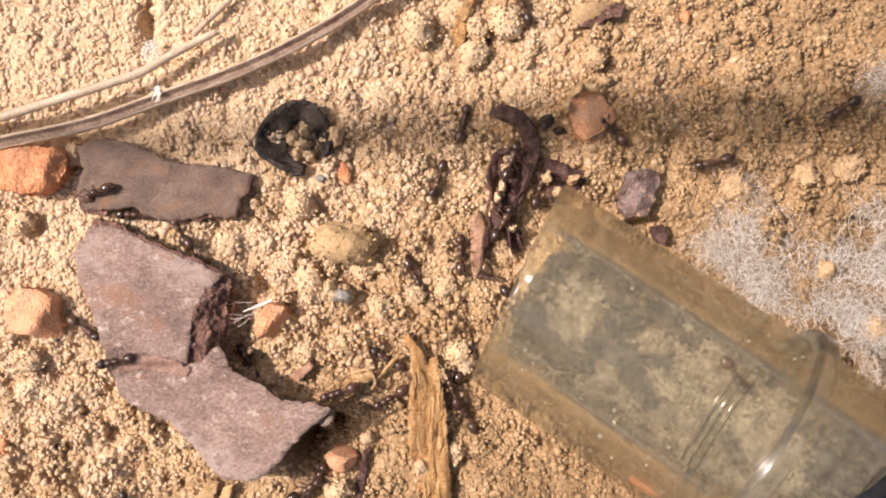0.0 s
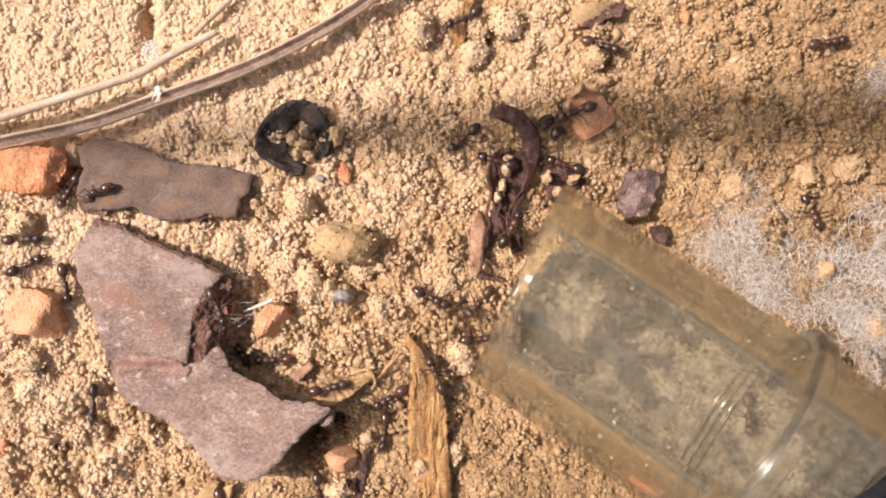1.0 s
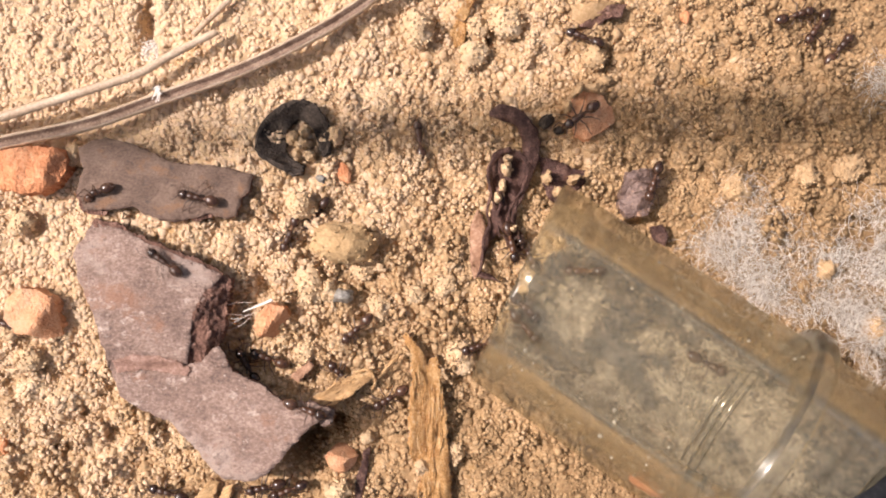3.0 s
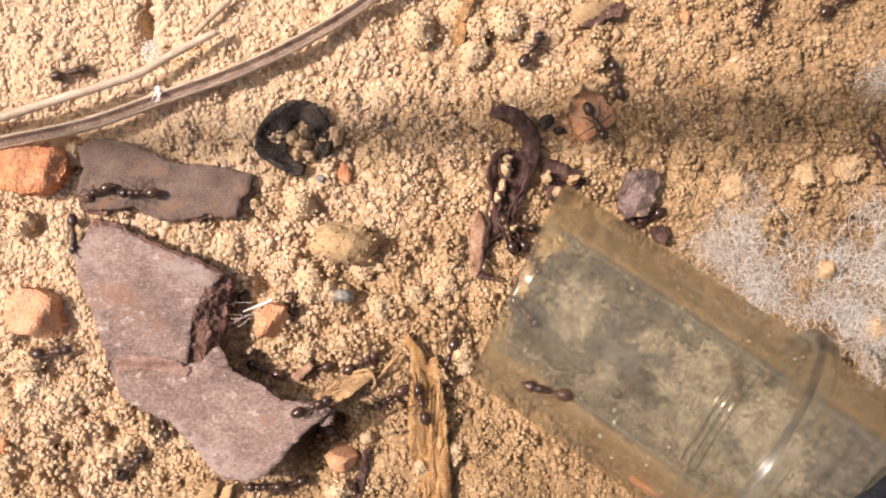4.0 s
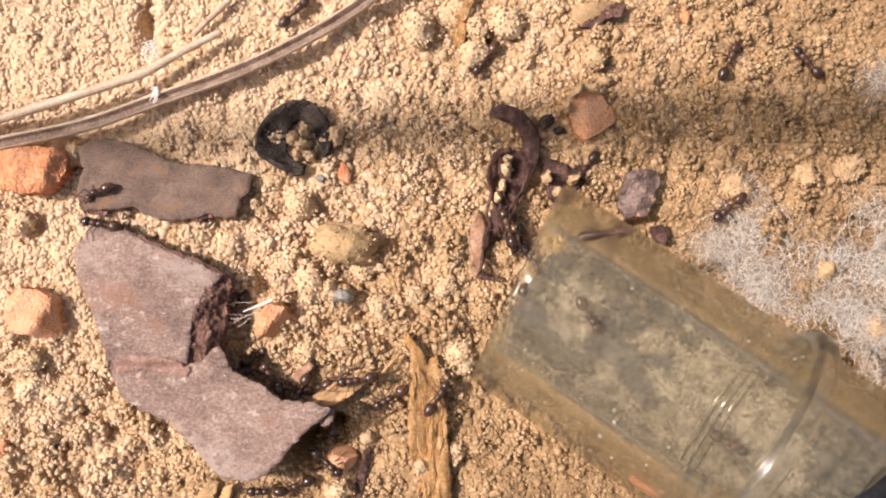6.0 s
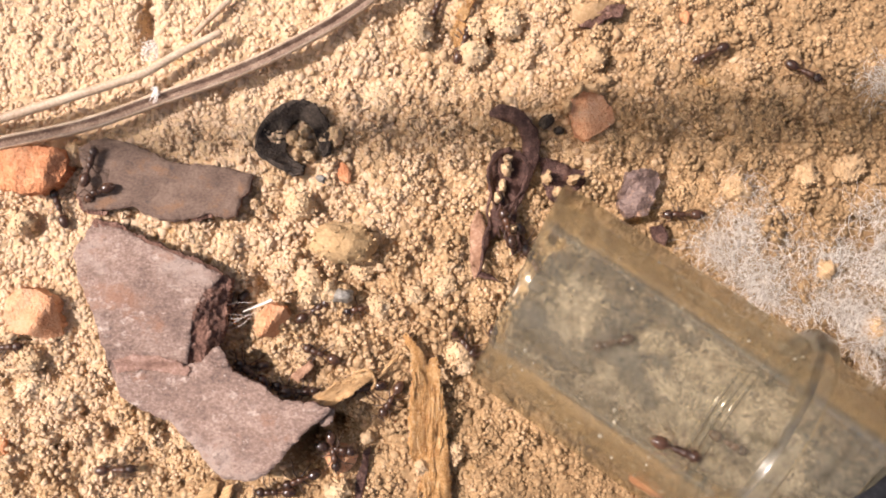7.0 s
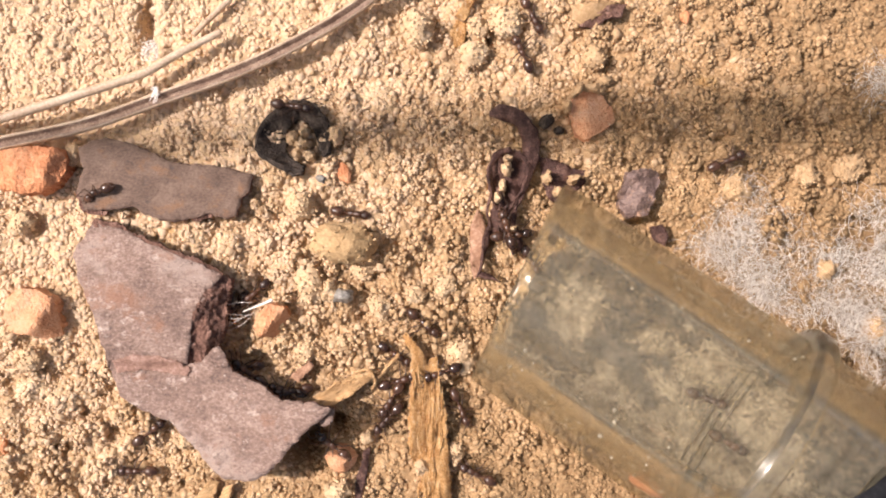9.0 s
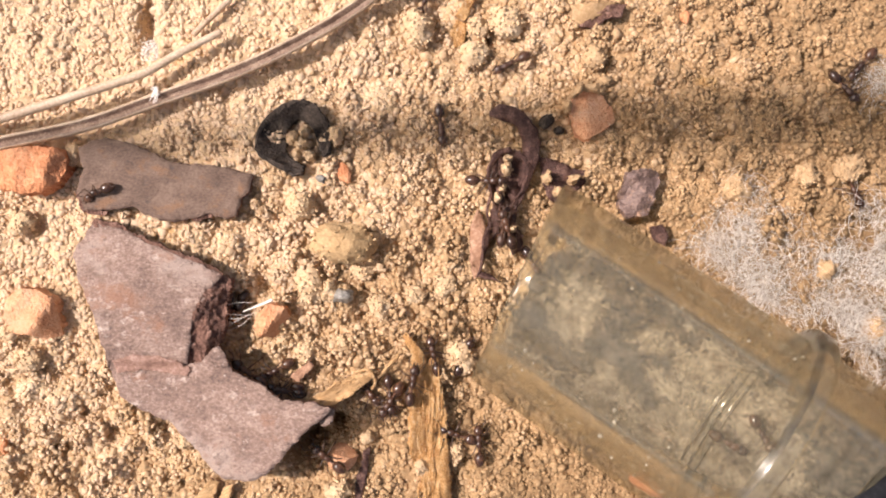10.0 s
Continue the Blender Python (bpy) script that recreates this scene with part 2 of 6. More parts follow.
PLASTIC = plastic("clear_plastic", (0.98, 0.975, 0.92), 0.058, (0.55, 0.515, 0.41), 0.16, 0.40, 0.12)
PLASTIC_RING = plastic("glossy_plastic", (0.95, 0.945, 0.92), 0.12, (0.50, 0.47, 0.39), 0.12, 1.0)
PLASTIC_SEAM = plastic("smoky_plastic", (0.55, 0.54, 0.52), 0.25, (0.14, 0.135, 0.12), 0.2, 0.8)
DUST = material("pale_dust", (0.20, 0.17, 0.13), (0.32, 0.28, 0.22), (0.46, 0.41, 0.33), 0.1, 1.0, 0.9, 0, vary=0.3, islands=True)
BED = material("tube_grains", (0.10, 0.078, 0.052), (0.19, 0.15, 0.10), (0.36, 0.29, 0.20), 0.2, 1.2, 0.9, 0.5, 0.1, 0.15, vary=0.4, islands=True)


def thin(mat, size):
    """Lets a film thin out and break up where its cover falls off; size of the breaks in mm."""
    n, l = mat.node_tree.nodes, mat.node_tree.links
    at, nz, add, mr, mix, tr = (n.new("ShaderNode" + k) for k in ("Attribute", "TexNoise", "Math", "MapRange", "MixShader", "BsdfTransparent"))
    co = n.new("ShaderNodeTexCoord")
    at.attribute_name = "cover"
    nz.inputs["Scale"].default_value, nz.inputs["Detail"].default_value, nz.inputs["Roughness"].default_value = 1000 / size, 6, 0.7
    l.new(co.outputs["Object"], nz.inputs["Vector"])
    l.new(at.outputs["Fac"], add.inputs[0])
    l.new(nz.outputs[0], add.inputs[1])
    l.new(add.outputs[0], mr.inputs[0])
    mr.inputs["From Min"].default_value, mr.inputs["From Max"].default_value = 0.72, 1.22
    l.new(mr.outputs[0], mix.inputs[0])
    l.new(tr.outputs[0], mix.inputs[1])
    l.new(n["Principled BSDF"].outputs[0], mix.inputs[2])
    l.new(mix.outputs[0], n["Material Output"].inputs[0])
    return mat


SEDIMENT = thin(material("dusty_sediment", (0.094, 0.076, 0.054), (0.218, 0.176, 0.126), (0.42, 0.34, 0.25), 0.22, 1.2, 0.95, 1.0, 0.2, 0.1,
                         spots=[((0.085, 0.070, 0.054), 0.8, 0.58), ((0.46, 0.38, 0.28), 0.25, 0.63)], depth=0.00012, spread=0.14), 0.9)
GREY_FILM = thin(material("grey_film", (0.052, 0.046, 0.039), (0.100, 0.086, 0.071), (0.19, 0.158, 0.122), 0.3, 1.2, 0.95, 1.0, 0.25, 0.1,
                      spots=[((0.24, 0.20, 0.15), 0.45, 0.60)], depth=0.0001), 0.55)


# ---------------------------------------------------------------- mesh helpers
def lattice(ix, iy, seed):
    h = (ix * 374761393 + iy * 668265263 + seed * 1442695041) & 0xFFFFFFFF
    h = ((h ^ (h >> 13)) * 1274126177) & 0xFFFFFFFF
    return ((h ^ (h >> 16)) & 0xFFFF) / 65535.0


def vnoise(x, y, seed=0):
    """Smooth value noise in 0..1 over numpy arrays."""
    x, y = np.asarray(x, float), np.asarray(y, float)
    ix, iy = np.floor(x).astype(np.int64), np.floor(y).astype(np.int64)
    fx, fy = x - ix, y - iy
    fx, fy = fx * fx * (3 - 2 * fx), fy * fy * (3 - 2 * fy)
    a, b = lattice(ix, iy, seed), lattice(ix + 1, iy, seed)
    c, d = lattice(ix, iy + 1, seed), lattice(ix + 1, iy + 1, seed)
    return (a * (1 - fx) + b * fx) * (1 - fy) + (c * (1 - fx) + d * fx) * fy


# small pits and cracks in the soil: place and half widths on the plan grid, depth in mm
HOLLOWS = [(257, 36, 13, 42, 2.0), (1426, 95, 9, 26, 1.0), (405, 258, 16, 16, 1.0), (700, 435, 26, 22, 0.9), (205, 690, 26, 20, 1.0), (100, 672, 22, 16, 1.0),
           (195, 770, 26, 18, 1.0), (1262, 243, 30, 9, 1.0), (1180, 288, 9, 36, 1.0), (1420, 232, 8, 26, 1.0), (70, 400, 16, 20, 1.0), (470, 500, 14, 24, 0.8),
           (1075, 105, 10, 12, 1.0), (340, 560, 40, 40, 0.6), (1110, 640, 60, 60, 0.6), (500, 770, 70, 50, 0.7), (430, 560, 28, 60, 0.9), (60, 650, 30, 10, 0.8), (120, 860, 20, 14, 1.0),
           (1275, 330, 12, 9, 0.9), (1520, 395, 24, 10, 0.9), (640, 560, 18, 14, 0.7), (820, 200, 16, 8, 0.6), (860, 60, 8, 20, 0.8), (775, 40, 7, 26, 1.0), (915, 60, 14, 10, 0.9),
           (540, 790, 42, 32, 7.0), (594, 752, 28, 22, 5.0), (420, 560, 20, 45, 1.3), (440, 640, 40, 16, 1.2), (1128, 396, 22, 10, 1.4),
           (150, 735, 30, 18, 1.2), (60, 722, 24, 14, 1.0), (250, 802, 26, 18, 1.1), (118, 800, 24, 15, 1.2), (40, 842, 24, 16, 1.1), (300, 850, 20, 15, 1.0), (182, 856, 18, 14, 1.0), (14, 680, 20, 12, 1.0), (1524, 640, 24, 28, 1.6), (1505, 345, 14, 10, 1.0)]


def soil_height(x, y):
    """The soil's gentle swells and hollows, in metres."""
    mx, my = np.asarray(x) / MM, np.asarray(y) / MM
    h = (vnoise(mx / 9 + 50, my / 9 + 50, 3) - 0.5) * 0.9 + (vnoise(mx / 3.1 + 80, my / 3.1 + 80, 4) - 0.5) * 0.5 - 0.3
    gx, gy = mx * MM / UNIT + 784, 441 - my * MM / UNIT
    for px, py, rx, ry, deep in HOLLOWS:
        h = h - deep * np.exp(-((gx - px) / rx) ** 2 - ((gy - py) / ry) ** 2)
    c = coarseness(x, y)
    h = h + (0.25 + 0.75 * c) * lumps(mx, my, 2.0, 12) * 0.62 + (0.45 + 0.55 * c) * lumps(mx, my, 0.95, 13) * 0.48
    return h * MM


def lumps(x, y, cell, seed):
    """Rounded aggregates: the highest of scattered domes, in millimetres."""
    gx, gy = np.asarray(x, float) / cell + 100, np.asarray(y, float) / cell + 100
    ix, iy = np.floor(gx).astype(np.int64), np.floor(gy).astype(np.int64)
    best = np.zeros_like(gx)
    for dx in (-1, 0, 1):
        for dy in (-1, 0, 1):
            cx, cy = ix + dx, iy + dy
            px, py, r = cx + lattice(cx, cy, seed), cy + lattice(cx, cy, seed + 50), 0.3 + 0.5 * lattice(cx, cy, seed + 90)
            d2 = (gx - px) ** 2 + ((gy - py) * (0.8 + 0.5 * lattice(cx, cy, seed + 70))) ** 2
            best = np.maximum(best, np.sqrt(np.maximum(0, r * r - d2)))
    return best * cell


def coarseness(x, y):
    """0 where the soil is fine and packed, 1 where it is loose and lumpy."""
    gx, gy = np.asarray(x) / UNIT + 784, 441 - np.asarray(y) / UNIT
    c = np.exp(-(((gx - 560) / 420) ** 2 + ((gy - 520) / 330) ** 2)) * 0.9
    c = c + np.exp(-(((gx - 1430) / 200) ** 2 + ((gy - 330) / 190) ** 2)) * 0.55
    c = c + np.exp(-(((gx - 1180) / 480) ** 2 + ((gy - 110) / 230) ** 2)) * 0.42
    c = c + np.exp(-(((gx - 150) / 260) ** 2 + ((gy - 770) / 170) ** 2)) * 0.55
    return np.clip(c + (vnoise(np.asarray(x) / MM / 5 + 9, np.asarray(y) / MM / 5 + 9, 8) - 0.5) * 0.5, 0, 1)


def mesh_of(name, verts, faces, mats, smooth=True, slots=None):
    me = bpy.data.meshes.new(name)
    me.from_pydata([tuple(v) for v in verts], [], faces)
    for m in mats if isinstance(mats, (list, tuple)) else [mats]:
        me.materials.append(m)
    me.polygons.foreach_set("use_smooth", [smooth] * len(me.polygons))
    if slots is not None:
        me.polygons.foreach_set("material_index", slots)
    me.update()
    return me


def part(name, me, parent, label=""):
    ob = new(name, me)
    ob.parent = parent
    return tagged(ob, label)


def thing(name, label, category, group="", kind="", at=None):
    ob = new(name)
    ob.empty_display_size = 0.002
    if at is not None:
        ob.location = at
    return tagged(ob, label, category, group, kind)


def spline(points, steps):
    """Catmull-Rom through points (tuples of any length), as a list of tuples."""
    p = [np.array(q, float) for q in points]
    p = [2 * p[0] - p[1]] + p + [2 * p[-1] - p[-2]]
    out = []
    for i in range(1, len(p) - 2):
        for s in range(steps):
            t = s / steps
            out.append(0.5 * (2 * p[i] + (p[i + 1] - p[i - 1]) * t + (2 * p[i - 1] - 5 * p[i] + 4 * p[i + 1] - p[i + 2]) * t * t
                              + (3 * p[i] - p[i - 1] - 3 * p[i + 1] + p[i + 2]) * t ** 3))
    out.append(p[-2])
    return out


def sweep(points, profile, size, rough=0.0, seed=0, up=(0, 0, 1), cap=True, twist=0.0):
    """Verts and faces of a profile (list of (u, v), closed) carried along points; size(s) scales it, s from 0 to 1."""
    pts = [Vector(p) for p in points]
    verts, faces, n, k = [], [], len(pts), len(profile)
    for i, p in enumerate(pts):
        t = (pts[min(i + 1, n - 1)] - pts[max(i - 1, 0)]).normalized()
        side = t.cross(Vector(up))
        side = side.normalized() if side.length > 1e-6 else Vector((1, 0, 0))
        top = side.cross(t)
        s = i / (n - 1)
        r = size(s)
        ca, sa = math.cos(twist * s), math.sin(twist * s)
        for j, (u, v) in enumerate(profile):
            u, v = u * ca - v * sa, u * sa + v * ca
            q = p + side * (u * r) + top * (v * r)
            if rough:
                q = q + noise.noise_vector(q / (0.6 * MM) + Vector((seed, seed * 1.7, 0))) * rough * r
            verts.append(q)
    for i in range(n - 1):
        for j in range(k):
            a, b = i * k + j, i * k + (j + 1) % k
            faces.append((a, b, b + k, a + k))
    if cap:
        faces.append(tuple(range(k))[::-1])
        faces.append(tuple(range((n - 1) * k, n * k)))
    return verts, faces


def circle(k, a=1.0, b=1.0):
    return [(a * math.cos(2 * math.pi * j / k), b * math.sin(2 * math.pi * j / k)) for j in range(k)]


def inside(poly, x, y):
    hit, j = False, len(poly) - 1
    for i in range(len(poly)):
        (xi, yi), (xj, yj) = poly[i], poly[j]
        if (yi > y) != (yj > y) and x < (xj - xi) * (y - yi) / (yj - yi) + xi:
            hit = not hit
        j = i
    return hit


def ragged(outline, step, jag, seed):
    """The outline in short steps, with a worn, uneven edge."""
    rnd, out = random.Random(seed), []
    for i, a in enumerate(outline):
        b = outline[(i + 1) % len(outline)]
        d = math.hypot(b[0] - a[0], b[1] - a[1])
        n = max(1, round(d / step))
        for s in range(n):
            t = s / n
            x, y = a[0] + (b[0] - a[0]) * t, a[1] + (b[1] - a[1]) * t
            w = (noise.noise(Vector((x / 22, y / 22, seed))) * 1.3 + rnd.uniform(-0.5, 0.5)) * jag
            out.append((x - (b[1] - a[1]) / d * w, y + (b[0] - a[0]) / d * w))
    return out


SLABS = []


def slab(outline, top, thick, step=12, jag=3.0, seed=1, relief=0.08, inset=0.0):
    """A flake: outline on the plan grid, top(x, y) and thick in mm. Returns verts, faces and slots (0 faces, 1 broken edge)."""
    SLABS.append((outline, top, min(p[0] for p in outline), max(p[0] for p in outline), min(p[1] for p in outline), max(p[1] for p in outline)))
    edge = ragged(outline, step * 0.6, jag, seed)
    rnd = random.Random(seed)
    xs, ys = [p[0] for p in edge], [p[1] for p in edge]
    pts = list(edge)
    gy = min(ys)
    while gy < max(ys):
        gx = min(xs)
        while gx < max(xs):
            q = (gx + rnd.uniform(-0.3, 0.3) * step, gy + rnd.uniform(-0.3, 0.3) * step)
            if inside(edge, *q) and min((q[0] - e[0]) ** 2 + (q[1] - e[1]) ** 2 for e in edge) > (step * 0.35) ** 2:
                pts.append(q)
            gx += step
        gy += step
    n = len(edge)
    vs, _, fs, *_ = geometry.delaunay_2d_cdt([Vector(p) for p in pts], [(i, (i + 1) % n) for i in range(n)], [], 1, 1e-4)
    m = len(vs)
    tops, lows = [], []
    for v in vs:
        z = top(v.x, v.y) + noise.fractal(Vector((v.x / 38, v.y / 38, seed)), 0.8, 2.0, 4) * relief
        w = P(v.x, v.y, z)
        tops.append(w)
        dz = thick * (0.8 + 0.4 * noise.noise(Vector((v.x / 30, v.y / 30, seed + 9))))
        lows.append(w - Vector((0, 0, dz * MM)))
    verts, faces, slots = tops + lows, [], []
    count = {}
    for f in fs:
        a, b, c = f
        if (vs[b] - vs[a]).cross(vs[c] - vs[a]) > 0:      # plan y runs south
            f = [a, c, b]
        faces += [tuple(f), tuple(i + m for i in reversed(f))]
        slots += [0, 1]
        for i in range(3):
            e = (f[i], f[(i + 1) % 3])
            count[e] = 1
    for a, b in list(count):
        if (b, a) not in count:
            mid_a = len(verts)
            for i in (a, b):
                w = (tops[i] + lows[i]) / 2
                w = w + noise.noise_vector(w / (0.35 * MM)) * 0.18 * thick * MM
                verts.append(w)
            faces += [(b, a, mid_a, mid_a + 1), (mid_a + 1, mid_a, a + m, b + m)]
            slots += [1, 1]
    return verts, faces, slots


def ico(level):
    bm = bmesh.new()
    bmesh.ops.create_icosphere(bm, subdivisions=level, radius=1.0)
    v, f = [x.co.copy() for x in bm.verts], [tuple(x.index for x in q.verts) for q in bm.faces]
    bm.free()
    return v, f


ICO1, ICO2, ICO3, ICO4 = ico(1), ico(2), ico(3), ico(4)


def stone(seed, size, cuts=7, lumps=0.16, fine=0.05, base=ICO4, depth=0.62, lump_size=0.6):
    """A broken or lumpy stone, size = three half lengths in mm: flat breaks by cutting planes, then lumps and grain."""
    rnd = random.Random(seed)
    planes = []
    for _ in range(cuts):
        d = Vector((rnd.gauss(0, 1), rnd.gauss(0, 1), rnd.gauss(0, 0.7))).normalized()
        planes.append((d, rnd.uniform(depth, 0.95)))
    verts = []
    for v in base[0]:
        q = v.copy()
        for d, k in planes:
            over = q.dot(d) - k
            if over > 0:
                q = q - d * over
        q = q * (1 + lumps * noise.noise(q / lump_size + Vector((seed, 0, 0))) + fine * noise.noise(q * 6 + Vector((0, seed, 0)))
                 + fine * 0.6 * noise.noise(q * 13 + Vector((0, 0, seed))))
        verts.append(Vector((q.x * size[0], q.y * size[1], q.z * size[2])) * MM)
    return verts, base[1]


STONES = []


def crusted(verts, faces, grains, seed, size):
    """A clod: its core with soil grains stuck all over it; size in mm."""
    rnd, out, polys = random.Random(seed), [v * 0.94 for v in verts], list(faces)
    for _ in range(grains):
        q = verts[rnd.randrange(len(verts))] * rnd.uniform(0.9, 1.02)
        if q.z < -0.0002:
            continue
        k, o, turn = size * rnd.lognormvariate(0, 0.3) * MM, len(out), Euler((rnd.uniform(0, 6), rnd.uniform(0, 6), rnd.uniform(0, 6))).to_matrix()
        st = Vector((rnd.uniform(0.7, 1.3), rnd.uniform(0.7, 1.3), rnd.uniform(0.7, 1.2))) * k
        out += [turn @ Vector((p.x * st.x, p.y * st.y, p.z * st.z)) + q for p in ICO1[0]]
        polys += [tuple(i + o for i in f) for f in ICO1[1]]
    return out, polys


def place_stone(name, x, y, half, angle, mat, seed, label, category, group="", lift=0.55, crust=0, **kw):
    """half: half lengths on the plan grid (along, across) and in mm upwards."""
    s = UNIT / MM
    v, f = stone(seed, (half[0] * s, half[1] * s, half[2]), **kw)
    if crust:
        v, f = crusted(v, f, int(half[0] * half[1] * crust * 1.3), seed, 0.10)
    ob = new(name, mesh_of(name, v, f, mat, smooth=True))
    w = P(x, y, half[2] * lift)
    g = float(soil_height(w.x, w.y))
    ob.matrix_world = Matrix.Translation((w.x, w.y, g + half[2] * lift * MM)) @ pose(0, 0, 0, 0, 0, angle)
    STONES.append((x, y, half[0], half[1], radians(angle), g / MM + half[2] * lift, half[2]))
    return tagged(ob, label, category, group)


# ---------------------------------------------------------------- soil
def make_ground():
    fine = 0.00015
    xs = np.arange(-0.0375, 0.03751, fine)
    ys = np.arange(-0.0222, 0.02221, fine)
    far = 0.0003 * 1.75 ** np.arange(1, 24)
    xs = np.concatenate([(xs[0] - far.cumsum())[::-1], xs, xs[-1] + far.cumsum()])
    ys = np.concatenate([(ys[0] - far.cumsum())[::-1], ys, ys[-1] + far.cumsum()])
    gx, gy = np.meshgrid(xs, ys)
    h = soil_height(gx, gy)
    # small grains pressed into the surface
    rng = np.random.RandomState(5)
    core = (slice(23, len(ys) - 23), slice(23, len(xs) - 23))
    bump = np.zeros_like(h[core])
    ny, nx = bump.shape
    yy, xx = np.mgrid[-4:5, -4:5]
    for cx, cy, r in zip(rng.randint(5, nx - 5, 26000), rng.randint(5, ny - 5, 26000), rng.uniform(1.2, 3.6, 26000)):
        dome = np.sqrt(np.maximum(0, r * r - xx * xx - yy * yy)) * fine * 0.8
        win = bump[cy - 4:cy + 5, cx - 4:cx + 5]
        np.maximum(win, dome, out=win)
    h[core] += bump - 0.00042
    n_y, n_x = h.shape
    co = np.stack([gx, gy, h], -1).reshape(-1, 3)
    idx = np.arange(n_x * n_y).reshape(n_y, n_x)
    quads = np.stack([idx[:-1, :-1], idx[:-1, 1:], idx[1:, 1:], idx[1:, :-1]], -1).reshape(-1, 4)
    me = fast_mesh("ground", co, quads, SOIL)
    return tagged(new("ground", me), "pale tan crumbly sandy soil, dry and sunlit", "soil", kind="structure")


def fast_mesh(name, co, faces, mat, smooth=True):
    me = bpy.data.meshes.new(name)
    k = faces.shape[1]
    me.vertices.add(len(co))
    me.vertices.foreach_set("co", np.ascontiguousarray(co, np.float32).ravel())
    me.loops.add(faces.size)
    me.loops.foreach_set("vertex_index", np.ascontiguousarray(faces, np.int32).ravel())
    me.polygons.add(len(faces))
    me.polygons.foreach_set("loop_start", np.arange(0, faces.size, k, dtype=np.int32))
    me.polygons.foreach_set("use_smooth", np.full(len(faces), smooth))
    me.materials.append(mat)
    me.update(calc_edges=True)
    me.validate()
    return me


def packed(rng, gap):
    """Jittered rows of places over the near soil, in an upper and a lower layer."""
    xs, ys = np.arange(-0.0372, 0.0372, gap), np.arange(-0.0220, 0.0220, gap * 0.866)
    gx, gy = np.meshgrid(xs, ys)
    gx = gx + (np.arange(len(ys)) % 2)[:, None] * gap / 2
    x, y = np.concatenate([gx.ravel(), gx.ravel() + gap / 2]), np.concatenate([gy.ravel(), gy.ravel() + gap * 0.3])
    low = np.concatenate([np.zeros(gx.size), np.ones(gx.size)])
    return x + rng.normal(0, 0.3, x.size) * gap, y + rng.normal(0, 0.3, x.size) * gap, low


def make_crumbs(large):
    """Loose soil crumbs and sand grains over the whole surface, too many to count."""
    rng = np.random.RandomState(11)
    parts, total, polys = [], 0, []
    for base, n, seed in ((ICO1, 0, 100), (ICO1, large, 200)):
        shapes = []
        for i in range(16):
            v, _ = stone(seed + i, (1, 1, 1), cuts=3, lumps=0.34, fine=0.15, base=base, depth=0.8)
            shapes.append(np.array([tuple(q) for q in v]) / MM)
        shapes, f = np.array(shapes), np.array(base[1])
        if not n:
            # two loose layers of grains, evenly packed
            x, y, low = packed(rng, 0.325 * MM)
            n, c = len(x), coarseness(x, y)
            r = np.exp(rng.normal(0, 0.32, n)) * (0.166 + 0.02 * c) * MM
            z = soil_height(x, y) - 0.00016 + rng.uniform(-0.05, 0.12, n) * MM - low * 0.00012
        else:
            # small aggregates: grains stuck round a common middle
            x, y = rng.uniform(-0.0372, 0.0372, n), rng.uniform(-0.0220, 0.0220, n)
            c = coarseness(x, y)
            keep = rng.rand(n) < 0.10 + c
            x, y, c = x[keep], y[keep], c[keep]
            big = np.exp(rng.normal(0, 0.35, len(x))) * (0.22 + 0.36 * c) * MM
            mid = soil_height(x, y) - 0.00015 + big * rng.uniform(-0.1, 0.5, len(x))
            x, y, mid, big = (np.repeat(q, 22) for q in (x, y, mid, big))
            n = len(x)
            out = rng.normal(0, 1, (n, 3))
            out[:, 2] = np.abs(out[:, 2]) * 0.8
            out *= (big * rng.uniform(0.7, 1.05, n) / np.linalg.norm(out, axis=1))[:, None]
            x, y, z = x + out[:, 0], y + out[:, 1], mid + out[:, 2]
            r = np.exp(rng.normal(0, 0.25, n)) * 0.000115 + 0.10 * big
        a, b = rng.uniform(0, 6.283, n), rng.uniform(-0.9, 0.9, n)
        ca, sa, cb, sb, o = np.cos(a), np.sin(a), np.cos(b), np.sin(b), np.zeros(n)
        turn = np.stack([np.stack([ca, -sa * cb, sa * sb], -1), np.stack([sa, ca * cb, -ca * sb], -1), np.stack([o, sb, cb], -1)], -2)
        local = shapes[rng.randint(0, 16, n)] * (rng.uniform(0.65, 1.3, (n, 1, 3)) * r[:, None, None])
        co = np.einsum("nij,nkj->nki", turn, local) + np.stack([x, y, z], -1)[:, None, :]
        parts.append(co.reshape(-1, 3))
        polys.append((f[None] + (np.arange(n) * len(base[0]))[:, None, None] + total).reshape(-1, 3))
        total += co.shape[0] * co.shape[1]
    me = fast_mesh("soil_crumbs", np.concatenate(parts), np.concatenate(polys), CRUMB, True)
    return tagged(new("soil_crumbs", me), "loose pale tan soil crumbs and sand grains on the ground", "soil", kind="stuff")


make_ground()
make_crumbs(3600)

# ---------------------------------------------------------------- bark
def bark_top(x, y):
    u = ((x - 200) * 0.8 + (y - 600) * 0.15) / 330
    z = 1.5 + 3.3 * max(u, -0.25) + 0.35 * math.sin((x + y) / 90)
    fold = math.exp(-((y - 648 - 0.02 * (x - 260)) / 14) ** 2) * (1 if 190 < x < 345 else 0)
    return max(z, 0.8) - 0.45 * fold + (0.25 if y < 645 else 0)


